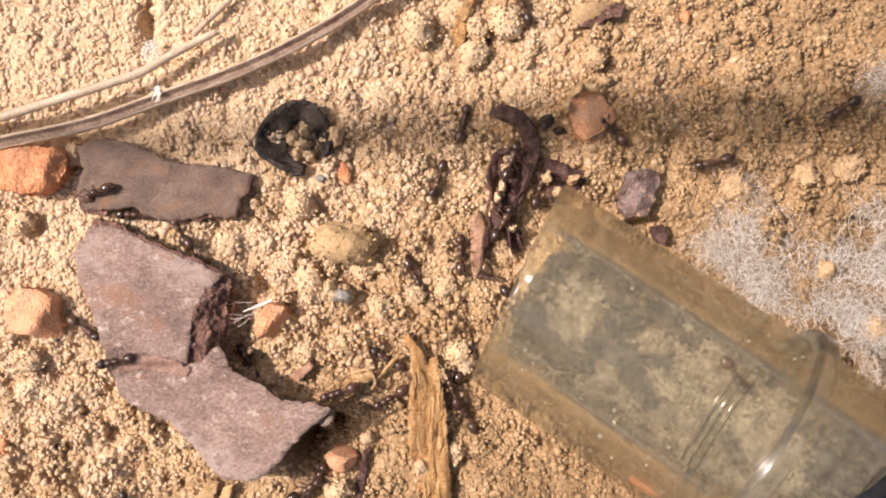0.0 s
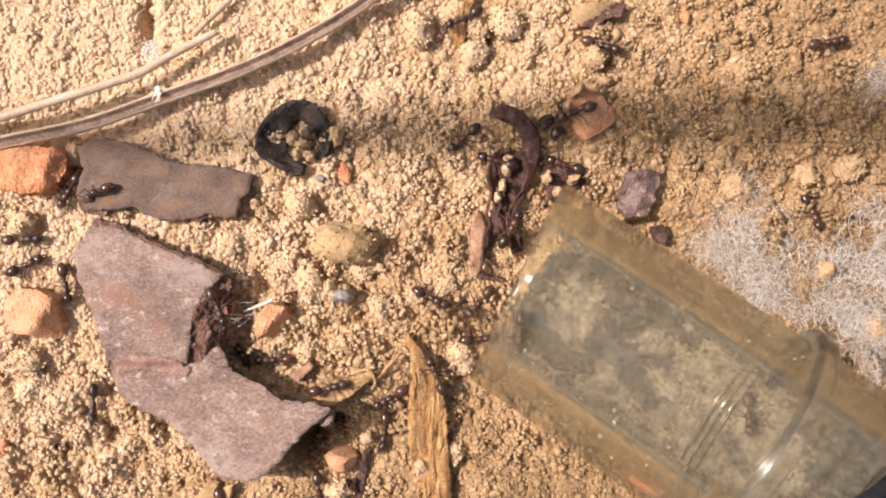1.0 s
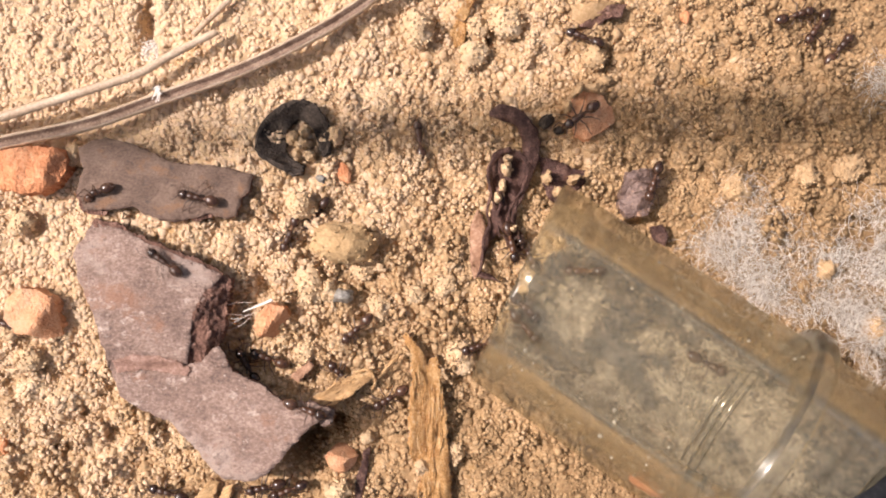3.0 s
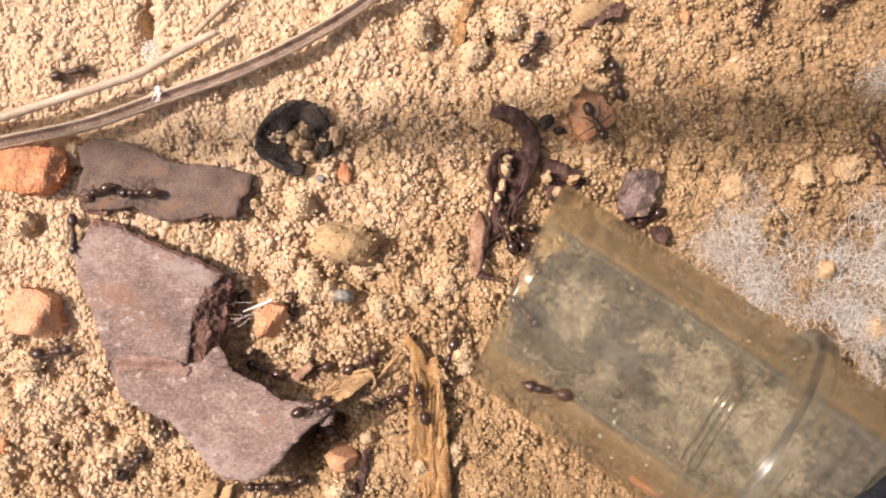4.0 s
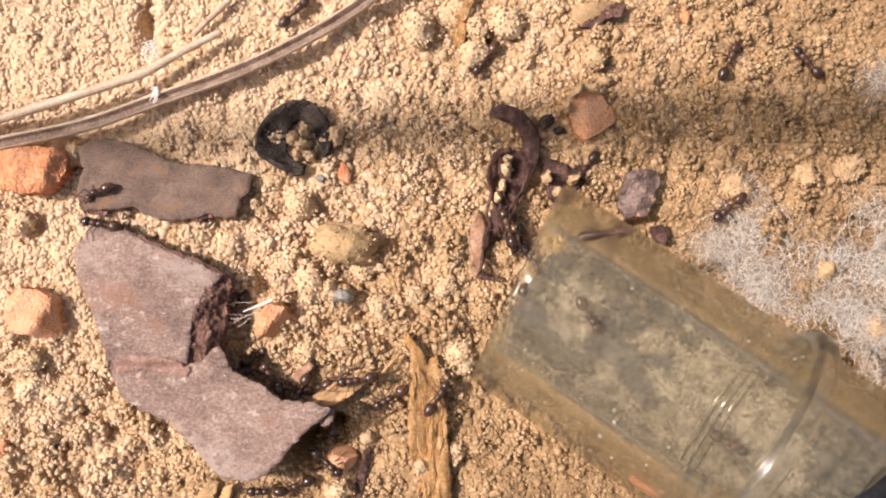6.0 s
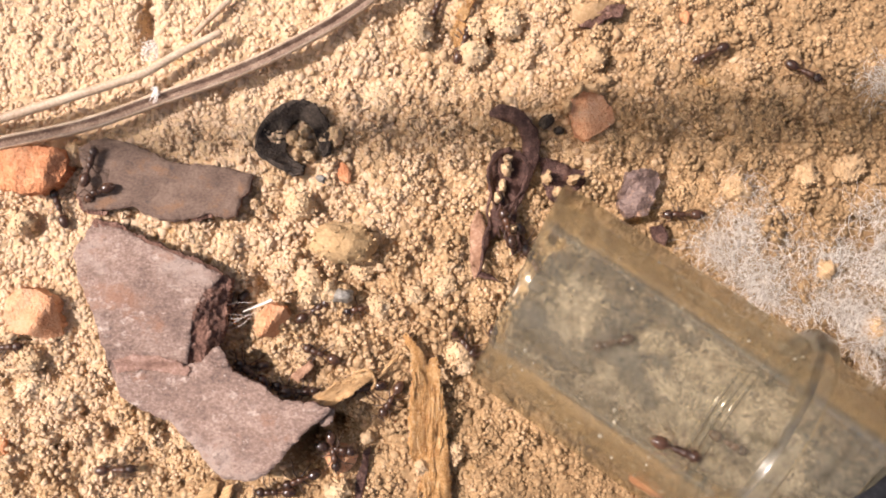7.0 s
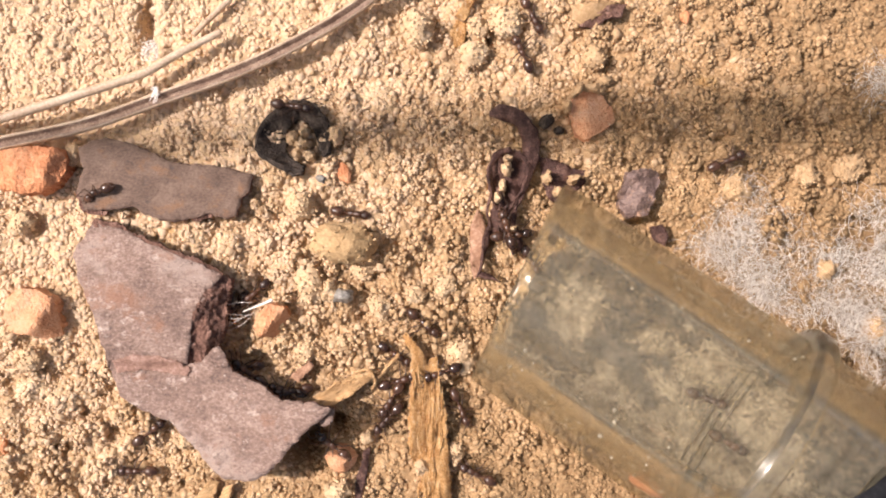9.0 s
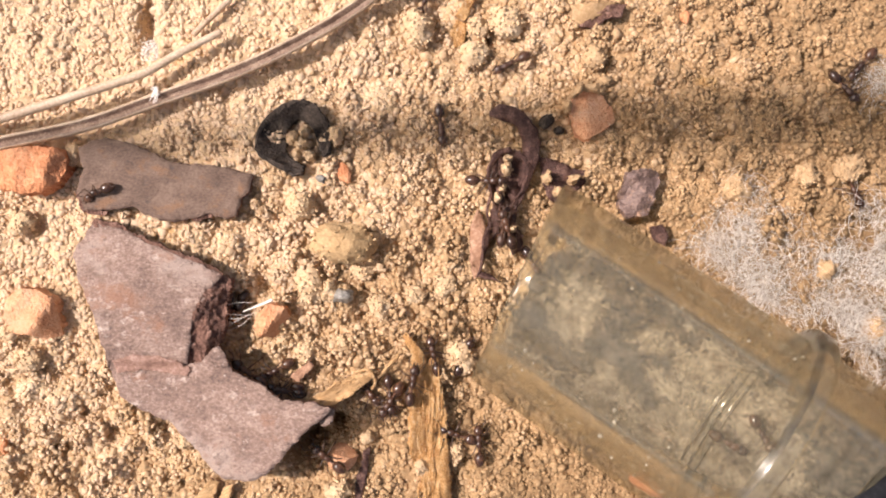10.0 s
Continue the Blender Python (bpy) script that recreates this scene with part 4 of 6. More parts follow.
# ---------------------------------------------------------------- stones and clods
def make_stones():
    bricks = [(606, 811, (35, 26, 1.4), 10, 35), (608, 306, (13, 24, 0.3), 20, 36), (1216, 30, (11, 13, 0.5), 0, 37), (8, 795, (13, 20, 0.6), 0, 38),
              (1150, 862, (40, 18, 0.8), -30, 39), (200, 612, (12, 9, 0.4), 0, 42)]
    for x, y, half, a, seed in bricks:
        place_stone("brick_crumb", x, y, half, a, BRICK_PALE if seed in (32, 34, 35) else BRICK, seed, "orange-red brick crumb with worn edges, on sand" if half[0] > 20 else "tiny orange brick crumb in the sand",
                    "brick crumb", "brick crumbs", cuts=9, lumps=0.10, fine=0.07, depth=0.5)
    for outline, top, thick, mat, seed, label in (
            ([(-24, 296), (-8, 268), (30, 262), (68, 258), (100, 262), (120, 284), (117, 302), (104, 322), (72, 341), (36, 342), (0, 334), (-20, 322)],
             lambda x, y: 2.5 - 0.030 * max(0, x - 82 + 0.25 * (y - 300)) - 0.016 * max(0, 276 - y) - 0.012 * max(0, 20 - x) - 0.03 * max(0, y - 328), 2.6, BRICK, 31, "orange-red angular brick crumb with a pitted broken side, on sand"),
            ([(6, 566), (12, 528), (34, 510), (62, 512), (88, 524), (101, 544), (106, 570), (113, 592), (98, 606), (74, 600), (52, 594), (24, 590)],
             lambda x, y: 2.1 - 0.0009 * max(0, math.hypot(x - 52, y - 545) - 14) ** 1.9 + 0.16 * math.sin(x / 11 + y / 17), 2.2, BRICK_PALE, 132, "large crumbling orange-pink brick crumb dusted with sand"),
            ([(1004, 180), (1026, 160), (1058, 163), (1084, 190), (1087, 218), (1060, 236), (1034, 250), (1019, 236)],
             lambda x, y: 2.0 - 0.008 * abs(x - 1036) - 0.020 * max(0, x - 1046 - 0.12 * (y - 200)) - 0.012 * max(0, y - 225), 1.9, BRICK_PALE, 71, "orange-tan angular brick crumb pointing into the soil"),
            ([(450, 580), (454, 557), (476, 537), (503, 545), (518, 566), (516, 584), (488, 599), (458, 596)],
             lambda x, y: 1.9 - 0.065 * max(0, 0.75 * (x - 500) + 0.66 * (y - 550)) - 0.01 * max(0, 470 - x), 1.9, BRICK_PALE, 72, "wedge-shaped pale orange brick crumb with a dark broken side")):
        v, f, s = slab(outline, top, thick, 6, 2.0, seed, 0.12 if seed < 80 and seed != 31 else 0.20)
        tagged(new("brick_crumb", mesh_of("brick_crumb", v, f, [mat, mat], smooth=False, slots=s)), label, "brick crumb", "brick crumbs")
        cx, cy = sum(p[0] for p in outline) / len(outline), sum(p[1] for p in outline) / len(outline)
        STONES.append((cx, cy, 60 if cx < 100 else 34, 38 if cx < 100 else 32, 0.0, 0.7, 1.3))
    clods = [(740, 52, (28, 36, 1.5), 10, 62), (534, 366, (28, 25, 1.2), 0, 63), (550, 505, (26, 40, 1.3), 15, 64),
             (838, 95, (26, 24, 1.0), 40, 65), (896, 38, (32, 30, 1.1), 0, 66), (846, 48, (20, 24, 1.1), 0, 67), (132, 272, (15, 24, 1.3), 5, 68),
             (815, 630, (26, 32, 1.1), 0, 69), (540, 618, (22, 24, 1.0), 0, 70), (672, 540, (20, 24, 0.8), 30, 71), (585, 515, (16, 20, 0.9), 0, 72),
             (1300, 335, (28, 26, 1.0), 0, 73), (1458, 478, (18, 17, 0.9), 0, 74), (1548, 580, (22, 26, 1.1), 0, 75), (600, 862, (24, 18, 0.9), 0, 76),
             (650, 776, (13, 11, 0.7), 0, 77), (805, 802, (18, 20, 0.8), 0, 78), (748, 824, (14, 15, 0.8), 0, 79), (40, 395, (26, 24, 1.0), 0, 80),
             (50, 636, (30, 22, 0.9), 0, 81), (1050, 105, (22, 20, 0.9), 0, 82), (785, 505, (24, 22, 0.8), 0, 83), (735, 520, (18, 16, 0.8), 0, 84),
             (500, 600, (20, 18, 0.8), 0, 85), (1500, 300, (26, 24, 0.9), 0, 86), (1425, 310, (22, 20, 0.8), 0, 87), (330, 780, (16, 14, 0.7), 0, 88),
             (600, 610, (22, 18, 0.8), 0, 89), (1390, 160, (18, 14, 0.5), 0, 90), (1450, 200, (20, 18, 0.6), 0, 91), (640, 480, (22, 16, 0.7), 0, 92), (896, 300, (10, 14, 1.5), 0, 93), (888, 332, (7, 12, 1.4), 0, 94), (520, 246, (11, 13, 1.5), 0, 95), (536, 258, (13, 12, 1.5), 30, 96), (548, 276, (12, 10, 1.5), 0, 110), (528, 274, (9, 9, 1.4), 0, 111), (540, 236, (9, 10, 1.4), 0, 112), (1068, 146, (14, 10, 0.7), 0, 97), (596, 240, (14, 18, 1.3), 0, 98), (20, 590, (18, 14, 1.0), 0, 99), (986, 340, (12, 9, 1.8), 20, 100), (966, 316, (9, 12, 1.8), 0, 101), (1014, 318, (13, 8, 1.7), 30, 102),
             (1016, 166, (15, 9, 2.3), 40, 103), (1048, 160, (20, 10, 2.2), -10, 109), (1001, 192, (8, 12, 2.1), 0, 104), (898, 282, (9, 7, 2.0), 0, 105), (880, 352, (7, 9, 2.0), 0, 106), (905, 405, (8, 7, 1.9), 0, 107)]
    place_stone("soil_clod", 606, 430, (62, 37, 2.0), -8, CLOD, 61, "rounded tan soil clod pitted with dark grains", "soil clod", "soil clods",
                cuts=3, lumps=0.2, fine=0.11, depth=0.8, crust=0.05)
    for x, y, half, a, seed in clods:
        # eastern clods are browner, to follow the soil's painted shift
        place_stone("soil_clod", x, y, (half[0], half[1], half[2] * 0.9), a, LOAM if x < 950 else LOAM_BROWN, seed, "lumpy pale tan soil clod on the ground",
                    "soil clod", "soil clods", cuts=4, lumps=0.4, fine=0.13, depth=0.7, lump_size=0.5, base=ICO3, crust=0.24)
    out = [(1112, 306), (1138, 297), (1165, 306), (1168, 322), (1155, 362), (1146, 381), (1112, 386), (1094, 366), (1099, 338)]
    v, f, s = slab(out, lambda x, y: 1.3 + 0.012 * (x - 1095) * (x < 1132) + 0.444 * (x >= 1132) - 0.016 * max(0, x - 1132) + 0.2 * math.sin(y / 9 + x / 14), 1.6, 8, 2.5, 57, 0.35)
    tagged(new("pebble", mesh_of("pebble", v, f, [SLATE, SLATE], smooth=False, slots=s)), "purple-grey stone chip with rusty patches, half buried", "pebble")
    STONES.append((1131, 341, 36, 42, 0.0, 0.5, 1.1))
    place_stone("pebble", 610, 522, (19, 16, 0.9), 20, PEBBLE, 52, "small blue-grey speckled pebble", "pebble")
    place_stone("pebble", 572, 318, (11, 8, 0.5), -30, PEBBLE, 53, "tiny grey pebble on sand", "pebble", base=ICO3)
    place_stone("pebble", 965, 215, (13, 16, 0.6), -30, CHAR, 54, "small black grit beside brick crumb", "pebble", base=ICO3)
    place_stone("pebble", 988, 233, (11, 8, 0.6), 20, CHAR, 55, "tiny black grit beside brick crumb", "pebble", base=ICO3)


# ---------------------------------------------------------------- cotton
def make_cotton(count):
    """Loose cotton wool: fine curled fibres in patches on the soil, too many to count."""
    rnd = random.Random(21)
    patches = [([(1262, 350), (1310, 305), (1340, 350), (1400, 420), (1480, 430), (1540, 450), (1575, 420), (1600, 600), (1530, 620), (1470, 560), (1390, 560),
                 (1340, 540), (1290, 480), (1230, 440)], 0.84), ([(1530, 120), (1600, 105), (1600, 190), (1545, 180)], 0.07), ([(1505, 360), (1600, 330), (1600, 420), (1530, 400)], 0.05),
               ([(1500, 600), (1560, 640), (1600, 680), (1540, 660)], 0.04)]
    verts, faces = [], []
    for poly, share in patches:
        xs, ys = [p[0] for p in poly], [p[1] for p in poly]
        made = 0
        while made < count * share:
            x, y = rnd.uniform(min(xs), max(xs)), rnd.uniform(min(ys), max(ys))
            if not inside(poly, x, y) or vnoise(x / 40 + 3, y / 40, 6) < rnd.uniform(0.15, 0.6):
                continue
            made += 1
            a, turn, line = rnd.uniform(0, 6.28), rnd.gauss(0, 0.35), []
            z = rnd.uniform(0.25, 1.1)
            for _ in range(rnd.randint(5, 10)):
                line.append(P(x, y, z))
                a += turn + rnd.gauss(0, 0.3)
                x, y, z = x + 7 * math.cos(a), y + 7 * math.sin(a), max(0.2, min(1.4, z + rnd.gauss(0, 0.14)))
            v, f = sweep(line, circle(3), lambda s: 0.0125 * MM, cap=False)
            o = len(verts)
            verts += v
            faces += [tuple(i + o for i in q) for q in f]
    tagged(new("cotton_fluff", mesh_of("cotton_fluff", verts, faces, COTTON)), "thin white cotton wool fibres spread on soil", "cotton", kind="stuff")


# ---------------------------------------------------------------- the tube
TUBE_TILT = 6.0
TUBE_MOUTH = P(920, 500, 7.6)
TUBE_HEAD = -34.2
RIDGES = (16.7, 17.3, 17.9)                       # mm from the mouth


tube_inverse = (Matrix.Translation(TUBE_MOUTH) @ pose(0, 0, 0, 0, 0, TUBE_HEAD) @ pose(0, 0, 0, 0, -TUBE_TILT, 0)).inverted()


def tube_place(x, y, guess):
    w = tube_inverse @ P(x, y, guess)
    return w.x / MM, w.y / MM


def revolve(profile, seg=96, closed=True):
    """profile: (along, radius) in mm; axis along x."""
    verts, faces, k = [], [], len(profile)
    for i in range(seg):
        a = 2 * math.pi * i / seg
        verts += [Vector((u, r * math.cos(a), r * math.sin(a))) * MM for u, r in profile]
    for i in range(seg):
        for j in range(k if closed else k - 1):
            a, b = i * k + j, i * k + (j + 1) % k
            c, d = ((i + 1) % seg) * k + j, ((i + 1) % seg) * k + (j + 1) % k
            faces.append((a, c, d, b))
    return verts, faces


def joined(*lumps_list):
    verts, faces = [], []
    for v, f in lumps_list:
        o = len(verts)
        verts += v
        faces += [tuple(i + o for i in q) for q in f]
    return verts, faces


def make_tube():
    base = thing("test_tube", "clear yellowish plastic tube with flanged collar, lying on soil", "tube")
    base.matrix_world = Matrix.Translation(TUBE_MOUTH) @ pose(0, 0, 0, 0, 0, TUBE_HEAD) @ pose(0, 0, 0, 0, -TUBE_TILT, 0)
    r = lambda u: 7.36 + 0.012 * u
    outer = [(0, r(0) - 0.2), (0.12, r(0) - 0.05), (0.35, r(0))] + [(u, r(u)) for u in (2, 5, 9, 13, 17, 18.2)] + [(u, r(u)) for u in (20.2, 22, 24.4, 38)]
    inner = [(38, r(38) - 1.0), (24.4, r(24) - 1.0), (20, r(20) - 1.0), (16, r(16) - 1.0), (13, r(13) - 1.0),
             (9, r(9) - 1.0), (5, r(5) - 1.0), (3.1, r(3) - 1.0), (2.7, r(3) - 1.10), (2.3, r(2) - 1.10), (1.9, r(2) - 0.95), (0.3, r(0) - 0.9), (0.05, r(0) - 0.75)]
    v, f = revolve(outer + inner)
    for q in v:                                   # the mouth is skewed to fit the camera's view and its rim is nicked
        near = max(0.0, 1 - q.x / (4 * MM))
        if near:
            a = math.atan2(q.z, q.y)
            nick = noise.noise(Vector((math.cos(a) * 3, math.sin(a) * 3, 2.0))) * 0.22 + noise.noise(Vector((math.cos(a) * 11, math.sin(a) * 11, 5.0))) * 0.14
            q.x += (-0.15 * q.y - 0.00016) * near + nick * MM * near ** 3
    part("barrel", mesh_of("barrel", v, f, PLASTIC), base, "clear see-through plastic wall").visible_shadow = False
    c = [(17.7, r(17) + 0.02), (17.75, r(17) + 0.5), (17.9, r(17) + 0.85), (18.15, r(18) + 1.0), (19.0, r(19) + 1.0), (19.25, r(19) + 0.85), (19.38, r(19) + 0.5), (19.4, r(19) + 0.02)]
    v, f = revolve(c, closed=False)
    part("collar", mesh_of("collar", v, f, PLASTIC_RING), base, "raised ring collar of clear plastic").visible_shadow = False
    v, f = revolve([(17.8, r(18) + 0.48), (18.3, r(18) + 0.66)], closed=False)
    part("seam", mesh_of("seam", v, f, PLASTIC_SEAM), base, "smoky dark seam line inside the collar")
    rnd = random.Random(5)
    grains = []
    for _ in range(420):
        u, a, k = rnd.uniform(1, 18), rnd.uniform(-2.6, 2.6), rnd.lognormvariate(-2.75, 0.4)
        q = Vector((u, (r(u) - 1.05) * math.sin(a), -(r(u) - 1.05) * math.cos(a))) * MM
        grains.append(([p * k * MM + q for p in ICO1[0]], ICO1[1]))
    part("dust", mesh_of("dust", *joined(*grains), DUST), base, "pale dust specks inside the tube")
    # a bed of tan dust with soft dark grey blotches on the inner floor (along, across, half width in mm)
    # the broad ones near the end darken the floor past the collar
    blotches = [(*tube_place(x, y, 2.4), k * UNIT / MM) for x, y, k in
              [(958, 602, 34), (938, 560, 24), (952, 505, 26), (1000, 462, 30), (1060, 468, 34), (1112, 502, 34), (1152, 540, 38), (1192, 566, 28), (1072, 602, 34),
               (1118, 640, 30), (1030, 645, 24), (985, 640, 20), (1140, 702, 24), (1290, 785, 20), (1096, 560, 24), (1230, 610, 22), (1176, 640, 18), (1470, 820, 70), (1530, 740, 60), (1560, 850, 80), (1600, 780, 70), (1400, 700, 24)]]

    def film(name, lift, mat, label, cover):
        n_u, n_d, verts, faces, cov = 230, 84, [], [], []
        for i in range(n_u + 1):
            for k in range(n_d + 1):
                u, d = 0.5 + 28.2 * i / n_u, -5.6 + 11.2 * k / n_d
                h = lift + 0.12 * float(vnoise(u * 2.2, d * 2.2 + 30, 40))
                verts.append(Vector((u, d, h - math.sqrt((r(u) - 0.99) ** 2 - d * d))) * MM)
                cov.append(cover(u, d))
        m = n_d + 1
        faces = [(i * m + k, (i + 1) * m + k, (i + 1) * m + k + 1, i * m + k + 1) for i in range(n_u) for k in range(n_d)]
        me = mesh_of(name, verts, faces, mat)
        me.attributes.new("cover", "FLOAT", "POINT").data.foreach_set("value", cov)
        part(name, me, base, label)

    def blotched(u, d):
        near = sum(math.exp(-((u - su) / (sk * 1.15)) ** 2 - ((d - sd) / (sk * 0.95)) ** 2) for su, sd, sk in blotches)
        return min(0.95, 0.75 * near) + 0.4 * (float(vnoise(u * 1.1, d * 1.1 + 20, 31)) - 0.5) + 0.5 * (float(vnoise(u * 3.1, d * 3.1 + 60, 33)) - 0.55) - 0.5 * max(0, abs(d) - 3.4)

    def dusty(u, d):
        return 0.95 - 0.40 * max(0, abs(d) - 3.5) - 0.8 * max(0, 1.6 - u) - 0.012 * max(0, u - 9) + 0.4 * (float(vnoise(u * 0.7 + 7, d * 0.9 + 20, 35)) - 0.5)

    loose = []
    for _ in range(2600):
        u, d, k = rnd.uniform(0.8, 19), rnd.uniform(-5.0, 5.2), rnd.lognormvariate(-2.85, 0.4)
        if float(vnoise(u * 0.8 + 3, d * 0.8 + 40, 44)) < rnd.uniform(0.2, 0.75):
            continue
        q = Vector((u, d, 0.1 - math.sqrt((r(u) - 1.0) ** 2 - d * d))) * MM
        loose.append(([Vector((p.x * 1.3, p.y, p.z * 0.8)) * k * MM + q for p in ICO1[0]], ICO1[1]))
    part("grains", mesh_of("grains", *joined(*loose), BED), base, "loose sand grains inside the tube")
    film("sediment", 0.03, SEDIMENT, "thin bed of tan dust on the tube's inner floor", dusty)
    film("grime", 0.16, GREY_FILM, "soft dark grey blotches on the tube's inner floor", blotched)
    for u in RIDGES:
        arc = [(u, (r(u) - 1.2) * math.sin(a), -(r(u) - 1.2) * math.cos(a)) for a in (-0.75 + 1.5 * k / 24 for k in range(25))]
        v, f = sweep([Vector(q) * MM for q in arc], circle(8, 1.0, 0.8), lambda t: (0.03 + 0.26 * math.sin(math.pi * t)) * MM)
        part("inner_ridge", mesh_of("inner_ridge", v, f, PLASTIC_RING), base, "rounded ridge on the inner floor")
    s = [(29.3, r(29) + 0.02), (29.35, r(29) + 0.3), (29.7, r(29) + 0.4), (36, r(36) + 0.4), (39.5, r(38) + 0.4), (40.2, r(38)), (40.2, 0.01), (38.1, 0.01), (38.1, r(38) + 0.02)]
    v, f = revolve(s)
    part("cap", mesh_of("cap", v, f, RUBBER), base, "black rubber cap")
    # a strip of black tape, assumed, over the far end; its slanted edge fits the camera's view
    verts, faces, n_a, n_u = [], [], 30, 16
    for lift in (0.05, 0.22):
        for i in range(n_a + 1):
            a = radians(25 + 130 * i / n_a)
            start = 23.05 + 0.46 * r(24) * math.cos(a) + 0.12 * noise.noise(Vector((i * 0.35, 0.0, 4.0)))
            for k in range(n_u + 1):
                u = start + (37.0 - start) * k / n_u
                verts.append(Vector((u, (r(u) + lift) * math.cos(a), (r(u) + lift) * math.sin(a))) * MM)
    m, top = n_u + 1, (n_a + 1) * (n_u + 1)
    for i in range(n_a):
        for k in range(n_u):
            a, b, c, d = i * m + k, i * m + k + 1, (i + 1) * m + k + 1, (i + 1) * m + k
            faces += [(a, d, c, b), (a + top, b + top, c + top, d + top)]
        faces += [(i * m, i * m + top, (i + 1) * m + top, (i + 1) * m)]
    part("tape", mesh_of("tape", verts, faces, RUBBER), base, "black tape over the tube's far end")


# an added stem overhead, unseen and made up, to cast the soft shadow across the soil
def make_shadow_stem():
    lift = 0.32
    a = P(60, 262) + SUN_FROM * (lift / SUN_FROM.z)
    b = P(1900, 190) + SUN_FROM * (lift / SUN_FROM.z)
    d = b - a
    line = [a, a + d * 0.5, a + d, a + d * 1.8, a + d * 2.6 - Vector((0, 0, 0.02)), a + d * 3.4 - Vector((0, 0, 0.10)), a + d * 3.8 - Vector((0, 0, 0.322))]
    v, f = sweep([Vector(q) for q in spline(line, 8)], circle(10), lambda s: (0.95 + 1.75 * min(1, s * 4.6)) * MM, 0.1, 2)
    tagged(new("plant_stem", mesh_of("plant_stem", v, f, SHADOW_STEM)), "added unseen green stem that casts a soft shadow on the soil", "plant stem")


make_bark()
make_flakes()
make_straw()
make_splinter()
make_scraps()
make_stones()
make_cotton(2600)
make_tube()
make_shadow_stem()


# ---------------------------------------------------------------- ants
def blob(half, at, level=ICO3, taper=0.0, squash=0.0):
    """An egg-shaped body segment in mm; taper narrows its rear."""
    out = []
    for v in level[0]:
        k = 1 + taper * v.x
        out.append(Vector((v.x * half[0], v.y * half[1] * k, v.z * half[2] * k * (1 - squash * max(0, -v.z)))) * MM + Vector(at) * MM)
    return [q * K for q in out], level[1]


def limb(points, radii, k=6):
    pts = [Vector(p) * MM * K for p in points]
    n = len(pts) - 1

    def size(s):
        x = s * n
        i = min(int(x), n - 1)
        return (radii[i] + (radii[i + 1] - radii[i]) * (x - i)) * MM * K
    return sweep(pts, circle(k), size)


HIPS = [(0.62, 0.16, 48), (0.28, 0.18, 92), (-0.02, 0.16, 140)]     # forward, sideways, rest angle of each pair of legs


K = 0.88           # size of a worker


def build_ant():
    """One worker, head towards +x, feet on z = 0."""
    ant = thing("ant", "shiny dark brown worker ant walking", "ant", "foraging ants")
    head = part("head", mesh_of("head", *joined(blob((0.45, 0.43, 0.36), (1.28, 0, 0.70), taper=-0.16)), ANT_DARK), ant)
    for s in (1, -1):
        part("mandible", mesh_of("mandible", *limb([(1.66, 0.16 * s, 0.62), (1.82, 0.15 * s, 0.56), (1.92, 0.03 * s, 0.54)], [0.07, 0.06, 0.025]), ANT_RED), head)
        part("eye", mesh_of("eye", *blob((0.08, 0.04, 0.07), (1.34, 0.37 * s, 0.78), ICO2), ANT_DARK), head)
        part("antenna", mesh_of("antenna", *limb([(1.56, 0.12 * s, 0.82), (1.80, 0.42 * s, 1.0), (1.98, 0.62 * s, 1.0), (2.28, 0.58 * s, 0.8), (2.55, 0.50 * s, 0.55)],
                                                 [0.035, 0.03, 0.035, 0.04, 0.05]), ANT_LEG), head)
    part("thorax", mesh_of("thorax", *joined(blob((0.44, 0.32, 0.31), (0.56, 0, 0.74), taper=0.1), blob((0.42, 0.27, 0.27), (0.04, 0, 0.69), taper=0.1),
                                             blob((0.18, 0.16, 0.16), (0.90, 0, 0.72), ICO2)), ANT_RED), ant)
    part("petiole", mesh_of("petiole", *joined(blob((0.16, 0.14, 0.20), (-0.42, 0, 0.66), ICO2), blob((0.15, 0.17, 0.18), (-0.62, 0, 0.65), ICO2)), ANT_RED), ant)
    part("gaster", mesh_of("gaster", *blob((0.66, 0.47, 0.44), (-1.26, 0, 0.70), taper=0.12), ANT_DARK), ant)
    for s in (1, -1):
        for fwd, side, angle in HIPS:
            leg = part("leg", mesh_of("leg", *limb([(0, 0, 0), (0.16, 0, -0.08), (0.72, 0.02 * s, 0.36), (1.16, 0.04 * s, -0.30), (1.30, 0.05 * s, -0.54), (1.62, 0.02 * s, -0.60)],
                                                   [0.055, 0.06, 0.046, 0.036, 0.025, 0.016]), ANT_LEG), ant)
            leg.matrix_basis = pose(fwd * MM * K, side * s * MM * K, 0.6 * MM * K, 0, 0, angle * s)
    return ant


def surface(x, y):
    """Height in mm of what an ant walks on at this place of the plan."""
    if inside(BARK_OUTLINE, x, y):
        return bark_top(x, y) + 0.05
    if inside(FLAKE_OUTLINE, x, y):
        return flake_top(x, y) + 0.05
    w = P(x, y)
    z = float(soil_height(w.x, w.y)) / MM + 0.22
    for outline, top, x0, x1, y0, y1 in SLABS:
        if x0 < x < x1 and y0 < y < y1 and inside(outline, x, y):
            z = max(z, top(x, y) + 0.08)
    for sx, sy, a, b, turn, mid, high in STONES:
        dx, dy = x - sx, sy - y
        d = ((dx * math.cos(turn) + dy * math.sin(turn)) / a) ** 2 + ((dy * math.cos(turn) - dx * math.sin(turn)) / b) ** 2
        if d < 1 and high > 1.0:
            z = max(z, mid + high * math.sqrt(1 - d) * 0.92)
    return z


